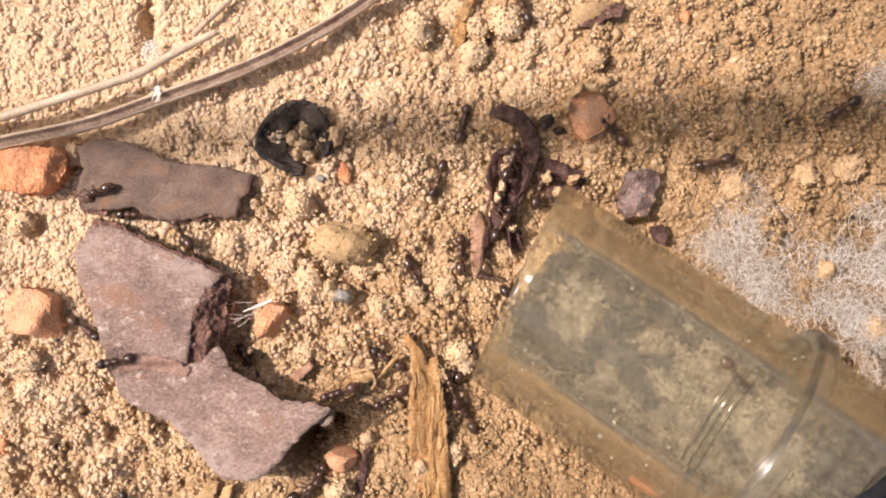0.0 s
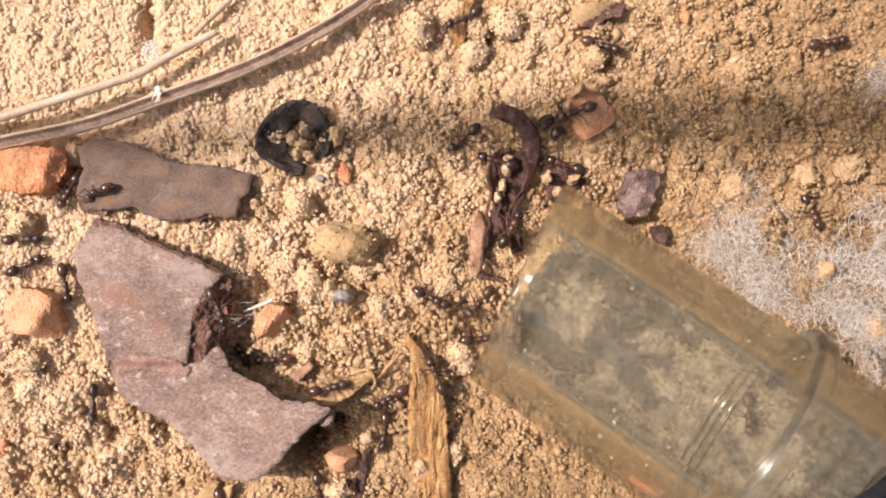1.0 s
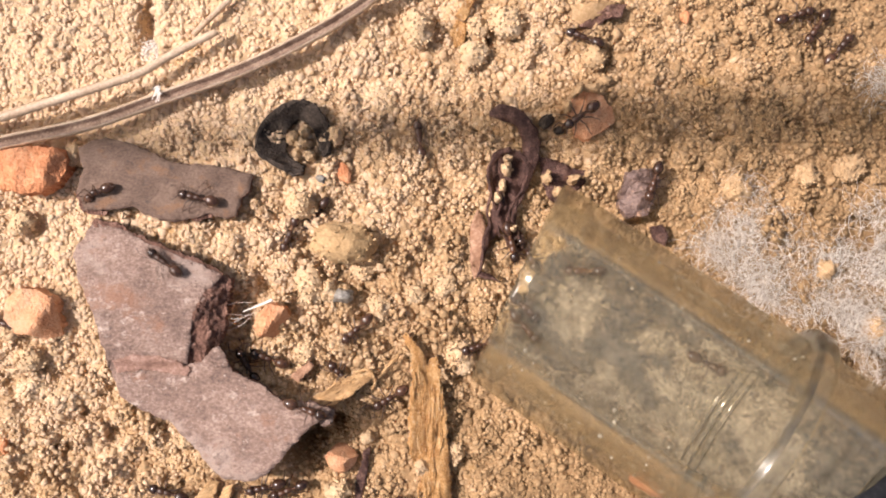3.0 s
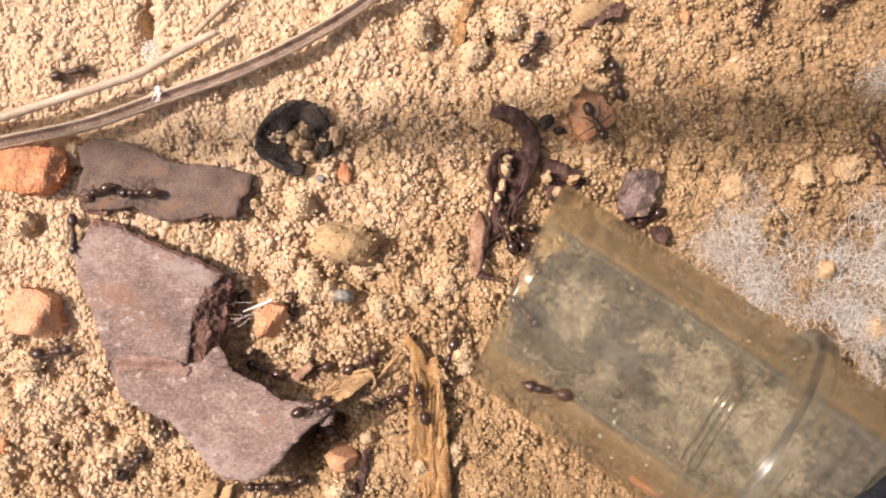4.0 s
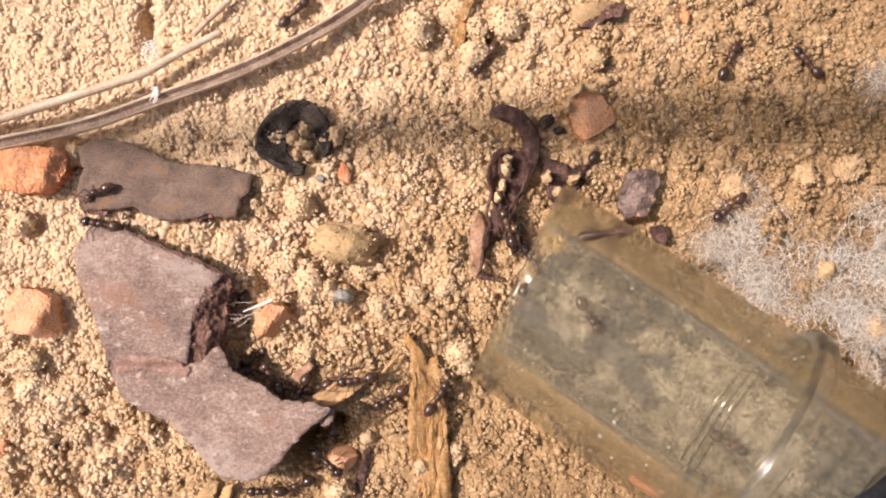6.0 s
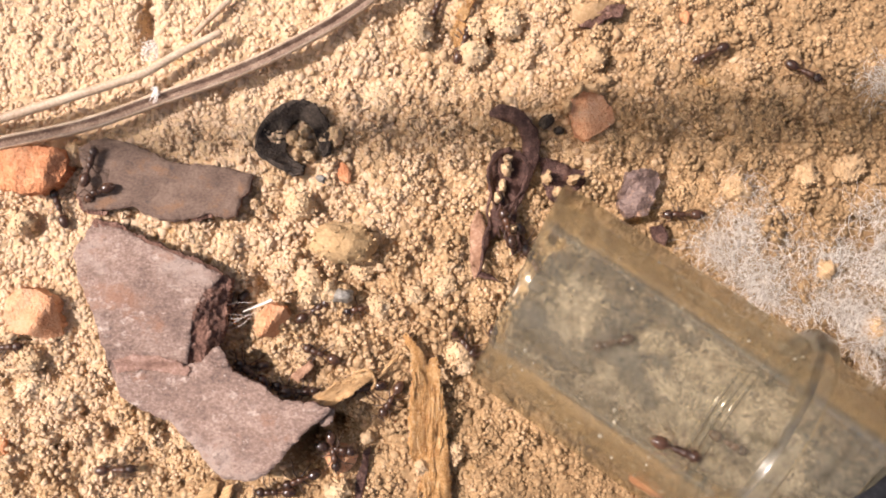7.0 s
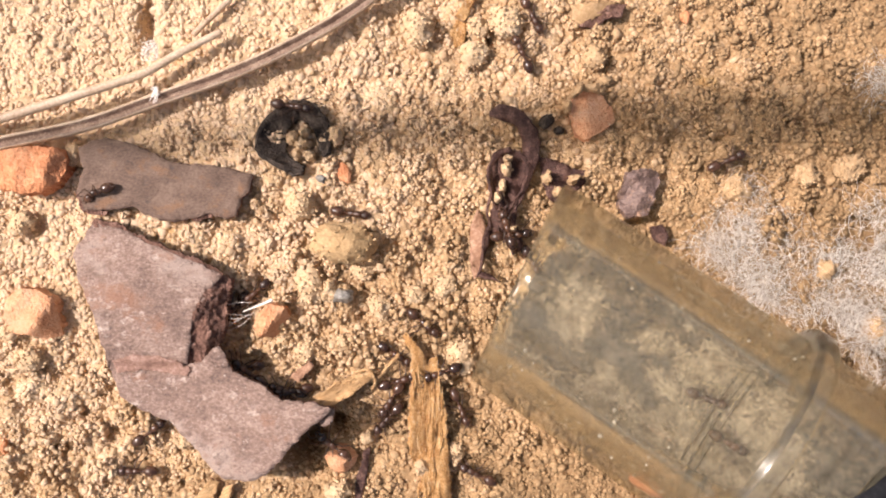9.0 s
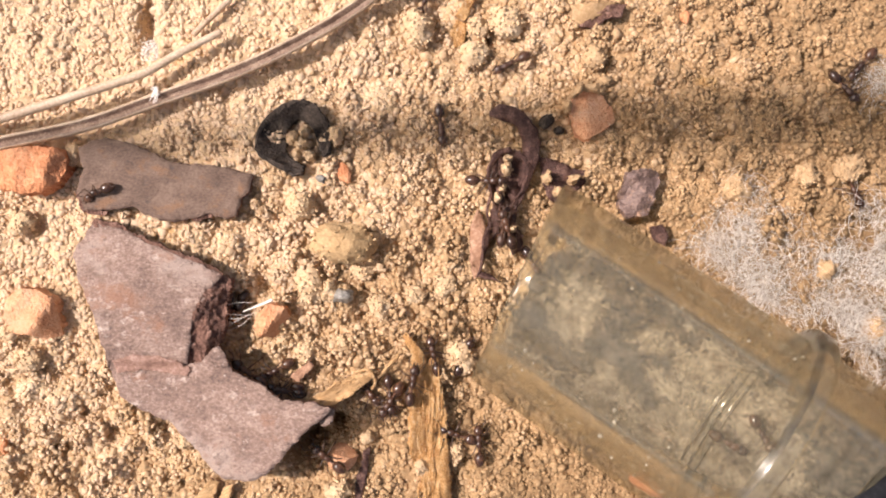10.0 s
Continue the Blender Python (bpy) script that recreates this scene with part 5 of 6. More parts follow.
def glide(rows, t):
    """Smooth x, y between rows (t, x, y) at the time t."""
    if t <= rows[0][0]:
        return rows[0][1], rows[0][2]
    if t >= rows[-1][0]:
        return rows[-1][1], rows[-1][2]
    i = max(k for k in range(len(rows) - 1) if rows[k][0] <= t)

    def slope(k, c):
        a, b = rows[max(k - 1, 0)], rows[min(k + 1, len(rows) - 1)]
        return (b[c] - a[c]) / (b[0] - a[0])
    (ta, *a), (tb, *b) = rows[i][:3], rows[i + 1][:3]
    h, out = tb - ta, []
    s = (t - ta) / h
    for c in (1, 2):
        p, q, m, n = a[c - 1], b[c - 1], slope(i, c) * h, slope(i + 1, c) * h
        if abs(q - p) < 3:
            m = n = 0
        out.append((2 * s ** 3 - 3 * s * s + 1) * p + (s ** 3 - 2 * s * s + s) * m + (3 * s * s - 2 * s ** 3) * q + (s ** 3 - s * s) * n)
    return out


ANT = build_ant()
ANTS = []

def ant_at(rows, height=None):
    ob = ANT if not ANTS else copy_thing(ANT, pose(0, 0, 0))
    ANTS.append((ob, rows, height, len(ANTS) * 1.3))
    return ob


def barrel_floor(x, y):
    """Soil outside the tube, the tube's lower inner wall inside it."""
    u, d = tube_place(x, y, 2.0)
    if u < 0 or abs(d) > 5.9:
        return surface(x, y)
    z = 7.6 + 0.105 * u - math.sqrt(max(0.0, 6.36 ** 2 - d * d)) + 0.1
    return surface(x, y) + (z - surface(x, y)) * min(1.0, u / 1.5)


def barrel_top(x, y):
    """The tube's upper outside."""
    z = 13.0
    for _ in range(3):
        u, d = tube_place(x, y, z)
        if u < -0.6 or abs(d) > 7.4:
            return surface(x, y)
        r = 7.36 + 0.012 * u + 0.05
        z = 7.6 + 0.105 * u + math.sqrt(max(0.0, r * r - d * d))
    return z


# seconds, x and y on the plan grid, and where it stands still a heading
ant_at([(0, 690, 705, 212), (6.2, 690, 705, 212), (6.6, 692, 708, 238), (10, 692, 709, 238)])
# the loose soil towards the north-east
ant_at([(0, 820, 218), (0.2, 838, 162), (0.4, 889, 115), (0.6, 962, 85), (0.8, 1012, 73), (1.0, 1065, 80), (1.2, 1115, 115), (1.4, 1154, 172), (1.5, 1165, 190),
        (1.6, 1178, 190), (1.8, 1247, 180), (2.0, 1315, 160), (2.2, 1398, 162), (2.4, 1440, 188), (2.5, 1450, 188), (2.7, 1449, 137), (3.2, 1520, 60), (3.6, 1625, 30),
        (9.5, 1625, 10), (9.8, 1560, 75), (10, 1525, 115)])
ant_at([(0, 1491, 192), (0.2, 1430, 228), (0.4, 1365, 257), (0.5, 1358, 288), (0.6, 1392, 333), (0.8, 1460, 372), (1.0, 1438, 376, 297), (1.2, 1434, 395), (1.4, 1408, 372),
        (1.6, 1354, 331), (1.8, 1273, 287), (2.0, 1205, 290), (2.4, 1180, 296), (2.7, 1166, 299), (3.3, 1150, 350), (3.8, 1140, 392), (4.0, 1145, 386), (4.2, 1098, 347),
        (4.4, 1109, 333), (4.6, 1131, 307), (4.8, 1168, 273), (5.0, 1200, 240), (5.2, 1202, 222), (5.4, 1212, 196), (5.7, 1263, 160), (6.3, 1310, 60), (6.8, 1319, 24)]
       + [(7.0, 1257, 95, 212), (7.2, 1186, 125), (7.4, 1130, 141), (7.6, 1127, 154), (7.8, 1101, 160), (8.0, 1045, 170), (8.2, 1008, 156), (8.4, 976, 150), (8.5, 955, 130),
          (8.6, 933, 109), (8.8, 923, 99), (9.0, 925, 95), (9.2, 912, 73), (9.4, 865, 73), (9.5, 805, 85), (9.6, 758, 125), (9.8, 774, 164), (10, 780, 222)])
ant_at([(0, 1160, -80), (0.2, 1190, -40), (0.4, 1226, 16), (0.5, 1245, 35), (0.6, 1291, 44), (0.8, 1420, 65), (1.0, 1467, 75), (1.2, 1520, 40), (1.4, 1543, 44), (1.5, 1553, 62),
        (1.8, 1625, 70), (3.5, 1625, 170), (3.8, 1540, 212), (4.0, 1558, 268), (4.3, 1625, 310), (4.6, 1620, 350), (4.8, 1556, 368), (5.0, 1525, 378), (5.2, 1443, 372),
        (5.4, 1370, 331), (5.5, 1322, 308), (5.7, 1311, 347), (6.3, 1270, 380)]
       + [(6.8, 1238, 380), (7.0, 1208, 380), (7.2, 1170, 380), (7.4, 1178, 376), (7.5, 1160, 370), (7.6, 1133, 345), (7.8, 1190, 394), (8.0, 1225, 385, 24), (8.2, 1226, 368),
          (8.4, 1238, 343), (8.6, 1253, 325), (8.8, 1271, 301), (9.0, 1287, 285), (9.2, 1370, 275), (9.4, 1438, 287), (9.6, 1495, 303), (9.8, 1503, 319), (10, 1511, 336)])
ant_at([(0, 1263, 287), (0.2, 1192, 303), (0.4, 1111, 309), (0.5, 1065, 294), (0.6, 1055, 288), (0.8, 1016, 305), (1.0, 1000, 292), (1.2, 994, 317), (1.5, 940, 385),
        (2.0, 880, 475), (2.5, 870, 495), (3.0, 930, 580), (3.6, 1020, 650), (4.0, 1115, 682, 184), (4.2, 1247, 744), (4.5, 1325, 735), (4.8, 1182, 655), (5.0, 1173, 692),
        (5.2, 1230, 748), (5.5, 1290, 785), (10, 1290, 785)], barrel_floor)
ant_at([(0, 1083, 232), (0.2, 1054, 208), (0.5, 1022, 200), (1.0, 1020, 198), (1.2, 1040, 208), (1.5, 1058, 194, 180), (1.8, 1040, 186), (2.0, 1015, 185), (2.2, 1026, 190), (2.5, 1012, 204),
        (2.7, 1020, 204), (3.8, 1050, 205, -60), (4.0, 1055, 216, -42), (4.2, 1062, 206, 0), (4.4, 1059, 194), (4.6, 1051, 176), (4.8, 1026, 166), (5.0, 988, 160), (5.2, 944, 156),
        (5.4, 905, 125), (5.5, 895, 112, 130), (5.7, 873, 89), (6.3, 850, 120), (6.8, 842, 100), (7.0, 820, 78, 65), (7.2, 873, 62), (7.4, 907, 30), (7.5, 912, 25), (7.8, 900, -60), (10, 900, -80)])
ant_at([(0, 955, 335), (0.5, 985, 235), (1.0, 990, 212), (1.5, 985, 246), (2.0, 985, 250), (2.2, 1040, 255), (2.4, 1083, 192), (2.6, 1091, 143), (2.7, 1105, 103), (3.2, 980, 60),
        (3.6, 870, 125), (3.8, 885, 111), (4.0, 942, 86), (4.2, 990, 81), (4.4, 1020, 82), (4.6, 1047, 88), (4.8, 1069, 105), (5.0, 1066, 112), (5.2, 1069, 135),
        (5.4, 1067, 190), (5.6, 1071, 230), (5.7, 1075, 250), (6.2, 1010, 330), (6.6, 985, 400), (10, 985, 400)], barrel_floor)
ant_at([(0, 775, 318, 250), (0.2, 818, 262), (0.5, 830, 228), (0.8, 824, 208), (1.0, 820, 245), (1.4, 832, 262), (1.5, 815, 285), (1.8, 808, 321), (2.0, 818, 345), (2.5, 890, 390),
        (3.0, 905, 430), (3.8, 925, 410), (4.0, 918, 398), (4.4, 930, 430), (7.2, 930, 430), (7.5, 850, 392), (7.8, 915, 400), (8.5, 915, 400), (9.5, 890, 440), (9.8, 860, 470), (10, 890, 400)], barrel_floor)
ant_at([(0, 925, 10), (0.3, 900, -45), (0.8, 870, -40), (1.0, 820, 32, 205), (1.2, 800, 80), (1.5, 763, 140), (1.6, 737, 190), (1.8, 660, 248), (2.0, 632, 256), (2.4, 622, 258), (2.6, 610, 285),
        (2.7, 604, 311), (3.0, 560, 380), (3.4, 480, 470), (3.7, 415, 545), (10, 415, 545)])
ant_at([(0, 1200, -70), (2.0, 1200, -60), (2.2, 1240, -10), (2.4, 1289, 16), (2.5, 1303, 25), (2.7, 1368, 32), (3.1, 1410, 25), (3.6, 1352, 14), (3.8, 1348, 14, 250), (5.7, 1348, 14, 250),
        (6.2, 1345, -60), (9.2, 1365, -60), (9.4, 1394, 8), (9.6, 1449, 63), (9.8, 1463, 120), (10, 1495, 155)])
ant_at([(0, 1530, -70), (2.4, 1520, -60), (2.6, 1485, 16), (2.7, 1462, 28), (3.3, 1440, 60), (3.8, 1455, 40), (4.0, 1482, 5), (4.2, 1520, 0), (4.4, 1543, 30), (4.6, 1545, 85), (4.8, 1519, 121),
        (5.0, 1505, 172), (5.2, 1525, 263), (5.5, 1552, 290), (5.8, 1630, 310), (10, 1640, 310)])
ant_at([(0, 1640, -70), (3.0, 1300, -70), (3.3, 1180, 60), (3.8, 1099, 186), (4.0, 1091, 141), (4.2, 1119, 127), (4.4, 1156, 110), (4.6, 1184, 121), (4.8, 1222, 117), (5.0, 1265, 94, 30), (5.2, 1325, 127),
        (5.4, 1384, 147), (5.5, 1412, 138), (5.7, 1449, 135), (6.3, 1400, 90), (6.8, 1360, 101), (7.0, 1424, 127), (7.2, 1455, 137), (7.4, 1493, 151), (7.6, 1521, 176), (8.0, 1540, 190),
        (8.4, 1537, 178), (8.6, 1560, 178), (8.9, 1640, 185), (10, 1640, 185)])
# straw, flake and bark to the west
ant_at([(0, 315, 405), (0.2, 297, 374), (0.4, 257, 313), (0.6, 174, 287), (0.8, 145, 311), (1.0, 122, 338), (1.2, 125, 348), (1.5, 100, 368), (1.8, 85, 388), (2.0, 62, 406),
        (2.3, 52, 365), (2.5, 45, 360), (2.7, 20, 345), (3.0, -60, 320), (3.5, -60, 170), (3.8, 44, 145), (4.0, 125, 128), (4.2, 205, 97), (4.4, 220, 88), (4.6, 248, 44),
        (5.0, 262, 15), (5.2, 325, 65), (5.4, 404, 82), (5.7, 463, 73), (6.2, 560, -20), (6.4, 600, -70), (10, 600, -70)])
ant_at([(0, 240, 380, 180), (0.2, 222, 394), (0.4, 205, 404), (0.6, 149, 428), (0.8, 118, 480), (1.0, 115, 503), (1.2, 140, 546), (1.4, 170, 590), (1.6, 226, 619), (1.8, 283, 607), (2.0, 310, 602),
        (2.2, 320, 625), (2.4, 364, 685), (2.5, 402, 710), (2.6, 448, 716), (2.7, 483, 712), (3.0, 540, 725), (3.3, 600, 760), (4.0, 606, 776), (4.4, 638, 784), (5.0, 592, 740),
        (5.5, 600, 775), (7.0, 590, 800), (7.5, 630, 800), (8.0, 640, 830), (8.5, 606, 780), (9.0, 590, 790), (10, 580, 812)])
ant_at([(0, -60, 505), (0.3, -50, 500), (0.6, 21, 487), (1.0, 45, 470, 25), (1.2, 52, 484), (1.4, 103, 522), (1.6, 131, 594), (1.8, 155, 621), (2.0, 235, 652), (2.2, 281, 718), (2.4, 309, 735),
        (2.5, 342, 752), (2.6, 378, 790), (2.7, 402, 837), (3.0, 400, 930), (10, 400, 930)])
ant_at([(0, -60, 420), (0.8, -50, 420), (1.0, 40, 424), (1.2, 48, 408), (1.4, 48, 392), (1.5, 32, 380), (1.7, 40, 301), (1.8, 105, 271), (2.0, 163, 290), (2.2, 240, 331), (2.4, 297, 362),
        (2.5, 332, 378), (2.7, 385, 354), (3.3, 300, 350), (3.7, 250, 342), (4.0, 245, 342, 180), (4.2, 224, 262), (4.4, 205, 254), (4.6, 145, 285), (4.8, 34, 291), (5.0, -60, 290),
        (6.4, -60, 300), (6.6, 80, 300), (6.8, 162, 299), (7.0, 158, 294)]
       + [(7.2, 145, 222), (7.4, 170, 242), (7.6, 263, 250), (7.8, 307, 267), (8.0, 382, 315), (8.2, 416, 335), (8.4, 448, 331), (8.6, 473, 325), (8.8, 543, 362), (9.0, 622, 378),
          (9.2, 677, 374), (9.4, 745, 320), (9.5, 785, 309), (9.6, 812, 311), (9.8, 857, 325), (10, 862, 320)])
ant_at([(0, 735, 490), (0.2, 757, 530), (0.5, 770, 540), (1.0, 764, 528), (1.2, 790, 538), (1.4, 763, 530), (1.5, 745, 515), (1.6, 691, 510), (1.8, 634, 490), (2.0, 597, 440), (2.2, 588, 372),
        (2.4, 580, 345), (2.6, 545, 351), (2.7, 530, 376), (3.3, 505, 450), (3.8, 525, 522), (4.0, 520, 540), (4.2, 513, 562), (4.5, 495, 590), (5.0, 483, 617, 280), (5.5, 470, 625, 275),
        (5.7, 440, 650), (6.3, 480, 600)]
       + [(6.8, 515, 572), (7.0, 555, 550), (7.2, 578, 530), (7.4, 600, 522), (7.6, 646, 542), (7.8, 721, 542), (8.0, 757, 565), (8.2, 748, 556), (8.5, 718, 550), (8.8, 735, 565), (9.0, 750, 572),
          (9.5, 765, 618, 180), (10, 768, 630, 100)])
ant_at([(0, 815, 450, 90), (0.2, 820, 465), (0.5, 838, 552), (1.0, 848, 536, 185), (1.2, 776, 502), (1.4, 804, 470), (1.6, 806, 466), (1.8, 790, 470), (2.0, 780, 458), (2.2, 808, 412), (2.5, 784, 415),
        (2.7, 760, 363), (3.2, 730, 160), (3.6, 690, -60), (4.1, 640, -60), (4.4, 679, 28), (4.6, 727, 69), (4.8, 770, 40), (5.1, 800, -60), (6.7, 790, -60), (7.0, 775, 10), (7.2, 766, 61),
        (7.4, 826, 95), (7.6, 880, 90), (7.8, 892, 65), (8.0, 938, 22)]
       + [(8.2, 958, 10), (8.4, 975, -50), (8.7, 935, -50), (9.0, 942, 28), (9.2, 986, 42), (9.5, 1012, 48), (9.6, 1024, 63), (9.8, 972, 79), (10, 905, 112)])
ant_at([(0, 890, 395, 60), (0.5, 908, 430), (1.0, 905, 405), (1.5, 880, 460), (2.0, 912, 415), (2.5, 875, 480), (3.0, 930, 545), (5.9, 930, 540), (6.4, 800, 520), (6.8, 667, 526), (7.0, 640, 546),
        (7.2, 616, 534), (7.4, 628, 580), (7.6, 654, 607), (7.8, 681, 607), (8.0, 636, 597), (8.2, 557, 580), (8.4, 529, 560), (8.6, 489, 506), (8.8, 463, 506), (9.0, 450, 520), (9.3, 405, 555), (10, 405, 555)], barrel_floor)
ant_at([(0, 905, 285, 70), (0.5, 948, 330), (1.0, 880, 285), (1.5, 878, 330), (1.8, 800, 330), (2.0, 782, 358), (2.5, 895, 400), (3.0, 935, 450), (10, 945, 470)], barrel_floor)
# the heap between bark and splinter
ant_at([(0, 685, 635, 150), (0.2, 650, 605), (0.4, 606, 619), (0.6, 572, 633), (0.8, 541, 634), (1.0, 485, 637), (1.5, 472, 635, 175), (2.5, 475, 628, 160), (4.0, 470, 655), (4.5, 440, 660), (7.0, 440, 650),
        (7.5, 458, 632), (8.0, 432, 648), (9.2, 440, 650), (9.5, 515, 637), (9.8, 497, 655), (10, 488, 656)])
ant_at([(0, 440, 640, 120), (3.3, 445, 655), (3.8, 542, 728), (4.0, 553, 720), (4.2, 572, 714), (4.5, 532, 690), (5.0, 520, 690), (5.5, 520, 687, 170), (10, 505, 692, 170)])
ant_at([(0, 600, 695, 200), (0.5, 545, 702), (1.0, 582, 687), (1.2, 640, 690), (1.5, 690, 672), (1.8, 740, 615), (2.0, 748, 592), (2.2, 723, 600), (2.5, 682, 598), (2.7, 630, 570), (3.3, 640, 610), (3.8, 630, 690),
        (4.0, 640, 642), (4.2, 624, 615), (4.5, 577, 705), (5.0, 592, 715), (5.5, 600, 690), (6.8, 596, 640), (7.0, 568, 627), (7.2, 545, 625), (7.5, 568, 624), (8.0, 638, 690), (8.3, 705, 690),
        (8.6, 770, 660), (8.8, 800, 702), (9.0, 815, 722), (9.3, 825, 780), (9.5, 852, 822), (10, 848, 788)])
ant_at([(0, 800, 690, 110), (0.5, 790, 705), (1.0, 772, 665), (1.5, 782, 733), (2.0, 722, 785), (2.5, 718, 838), (3.2, 705, 930), (3.6, 760, 850), (4.0, 747, 716), (4.5, 718, 692), (4.7, 700, 670),
        (5.0, 665, 660), (5.5, 626, 665), (6.8, 650, 685), (7.5, 640, 690), (8.0, 640, 692), (8.5, 655, 680), (9.0, 705, 675), (9.5, 684, 645), (10, 690, 700)])
ant_at([(0, 825, 735, 120), (0.25, 750, 720), (0.5, 655, 692), (1.0, 680, 765), (1.5, 600, 850), (2.0, 627, 765), (2.5, 625, 690), (3.2, 600, 660), (3.8, 592, 645), (4.0, 556, 655), (4.2, 562, 650), (4.4, 597, 642),
        (4.6, 586, 657), (5.0, 562, 656, 0), (5.5, 545, 668), (5.7, 530, 690), (7.0, 530, 694, 20), (7.3, 545, 670), (7.6, 564, 648), (8.0, 552, 672), (8.5, 546, 686), (9.0, 518, 692), (10, 502, 690)])
ant_at([(0, 560, 850, 60), (0.5, 565, 815), (0.8, 572, 809), (1.0, 565, 872), (1.5, 495, 855), (2.0, 475, 864), (4.0, 470, 862, 180), (7.4, 500, 870), (7.7, 620, 840), (8.0, 690, 800), (8.5, 750, 716),
        (9.0, 686, 742), (9.5, 713, 770), (10, 730, 682)])
ant_at([(0, 540, 868, 30), (0.5, 625, 828), (0.6, 628, 808), (1.0, 590, 872), (1.5, 560, 858), (2.0, 520, 872), (4.0, 512, 860), (7.6, 540, 830), (8.0, 565, 690), (8.4, 640, 630), (8.7, 662, 624), (9.0, 700, 628),
        (9.2, 690, 642), (9.5, 620, 640), (10, 650, 690)])
ant_at([(0, 150, 582), (0.2, 222, 632), (0.4, 240, 668), (0.6, 291, 738), (0.8, 364, 819), (1.0, 395, 900), (4.4, 300, 930), (4.7, 250, 760), (5.0, 282, 787), (5.2, 295, 845), (5.5, 365, 885), (6.0, 380, 930), (10, 380, 930)])
ant_at([(0, 205, 640), (0.2, 150, 653), (0.5, 152, 668), (0.8, 180, 680), (1.0, 165, 716), (1.2, 180, 829), (1.5, 150, 930), (2.0, 260, 930), (2.2, 300, 830), (2.5, 345, 880), (3.3, 260, 860), (3.8, 205, 829),
        (4.0, 235, 824), (4.2, 271, 811), (4.4, 288, 788), (4.6, 335, 742), (4.7, 405, 748), (4.8, 475, 758), (5.0, 505, 777), (5.2, 502, 778), (5.5, 545, 790), (5.8, 572, 820), (7.0, 595, 795),
        (7.4, 560, 762), (7.6, 525, 746), (7.8, 480, 755), (8.0, 405, 828), (8.2, 375, 890), (8.5, 372, 940), (10, 372, 940)])
ant_at([(0, 230, 900), (0.2, 215, 870), (0.4, 188, 800), (0.5, 178, 752), (0.6, 160, 728), (0.8, 61, 742), (1.0, -60, 740), (6.4, -60, 790), (6.8, 111, 835), (7.2, 281, 825), (7.4, 258, 841), (7.8, 300, 800),
        (8.2, 315, 772), (8.4, 303, 768), (8.6, 277, 790), (8.8, 252, 776), (9.0, 265, 765), (9.2, 300, 784), (9.4, 291, 807), (9.5, 305, 838), (9.8, 330, 930), (10, 330, 930)])
ant_at([(0, -60, 600), (3.6, -50, 640), (3.8, 24, 633), (4.0, 92, 623), (4.2, 139, 613), (4.35, 190, 580), (4.5, 275, 650), (4.6, 284, 660), (4.8, 293, 708), (5.0, 340, 720, 348), (5.2, 358, 768), (5.35, 450, 775),
        (5.5, 472, 720), (5.8, 490, 690), (6.2, 470, 660), (7.0, 445, 660), (10, 440, 660)])
ant_at([(0, -60, 700), (4.1, -60, 710), (4.4, 46, 744), (4.5, 62, 780), (4.6, 105, 829), (4.8, 150, 930), (6.0, -80, 930), (6.8, -60, 620), (7.0, 5, 615), (7.4, 32, 617), (7.6, 61, 663), (7.8, 125, 708),
        (8.0, 182, 797), (8.2, 222, 832), (8.5, 242, 838, 180), (8.8, 260, 837, 180), (9.0, 242, 834, 180), (9.2, 222, 850), (9.5, 200, 930), (10, 200, 930)])
ant_at([(0, 345, 455), (1.0, 385, 545), (2.6, 385, 545), (3.3, 200, 400), (3.8, 100, 402), (4.0, 130, 415), (4.2, 148, 530), (4.4, 116, 603), (4.6, 131, 546), (4.8, 125, 530), (5.0, 115, 492), (5.2, 145, 430),
        (5.4, 182, 412), (5.7, 200, 394), (6.3, 150, 400), (6.8, 121, 388), (7.0, 105, 368), (7.2, 110, 313), (7.4, 143, 303), (7.6, 208, 301), (7.8, 380, 347), (8.0, 463, 342), (8.2, 490, 295)]
       + [(8.4, 492, 250), (8.5, 470, 215), (8.6, 465, 204), (8.8, 493, 180), (9.0, 517, 188), (9.2, 586, 194), (9.4, 640, 190), (9.5, 680, 170), (9.6, 697, 123), (9.8, 729, 53), (10, 752, 2)])
ant_at([(0, 820, 645), (0.5, 842, 590), (1.0, 850, 600), (1.2, 890, 605), (1.5, 877, 600, 160), (2.5, 875, 602, 160), (3.3, 830, 620), (3.8, 806, 633), (4.0, 795, 633), (4.2, 815, 715), (4.5, 845, 702), (4.8, 868, 704),
        (5.0, 863, 742), (5.2, 863, 756), (5.4, 849, 732), (5.5, 815, 748), (5.7, 745, 752), (6.2, 800, 670), (6.8, 823, 586)]
       + [(7.0, 820, 606, 268), (7.2, 812, 653), (7.4, 826, 681), (7.8, 828, 677), (8.0, 878, 706), (8.2, 907, 728), (8.4, 965, 766), (8.5, 955, 780), (8.6, 935, 813), (8.8, 877, 850), (9.0, 845, 840), (9.3, 800, 800),
          (9.5, 772, 797, 180), (9.8, 800, 775), (10, 810, 770, 160)], barrel_floor)
ant_at([(0, 875, 940), (4.8, 875, 930), (5.0, 872, 845), (5.2, 873, 819), (5.4, 895, 812), (5.5, 905, 802), (5.6, 875, 772), (5.7, 857, 722), (6.2, 870, 630), (7.6, 870, 620), (8.0, 787, 648), (8.5, 788, 650), (9.0, 782, 660),
        (9.5, 795, 690), (10, 822, 632)], barrel_floor)
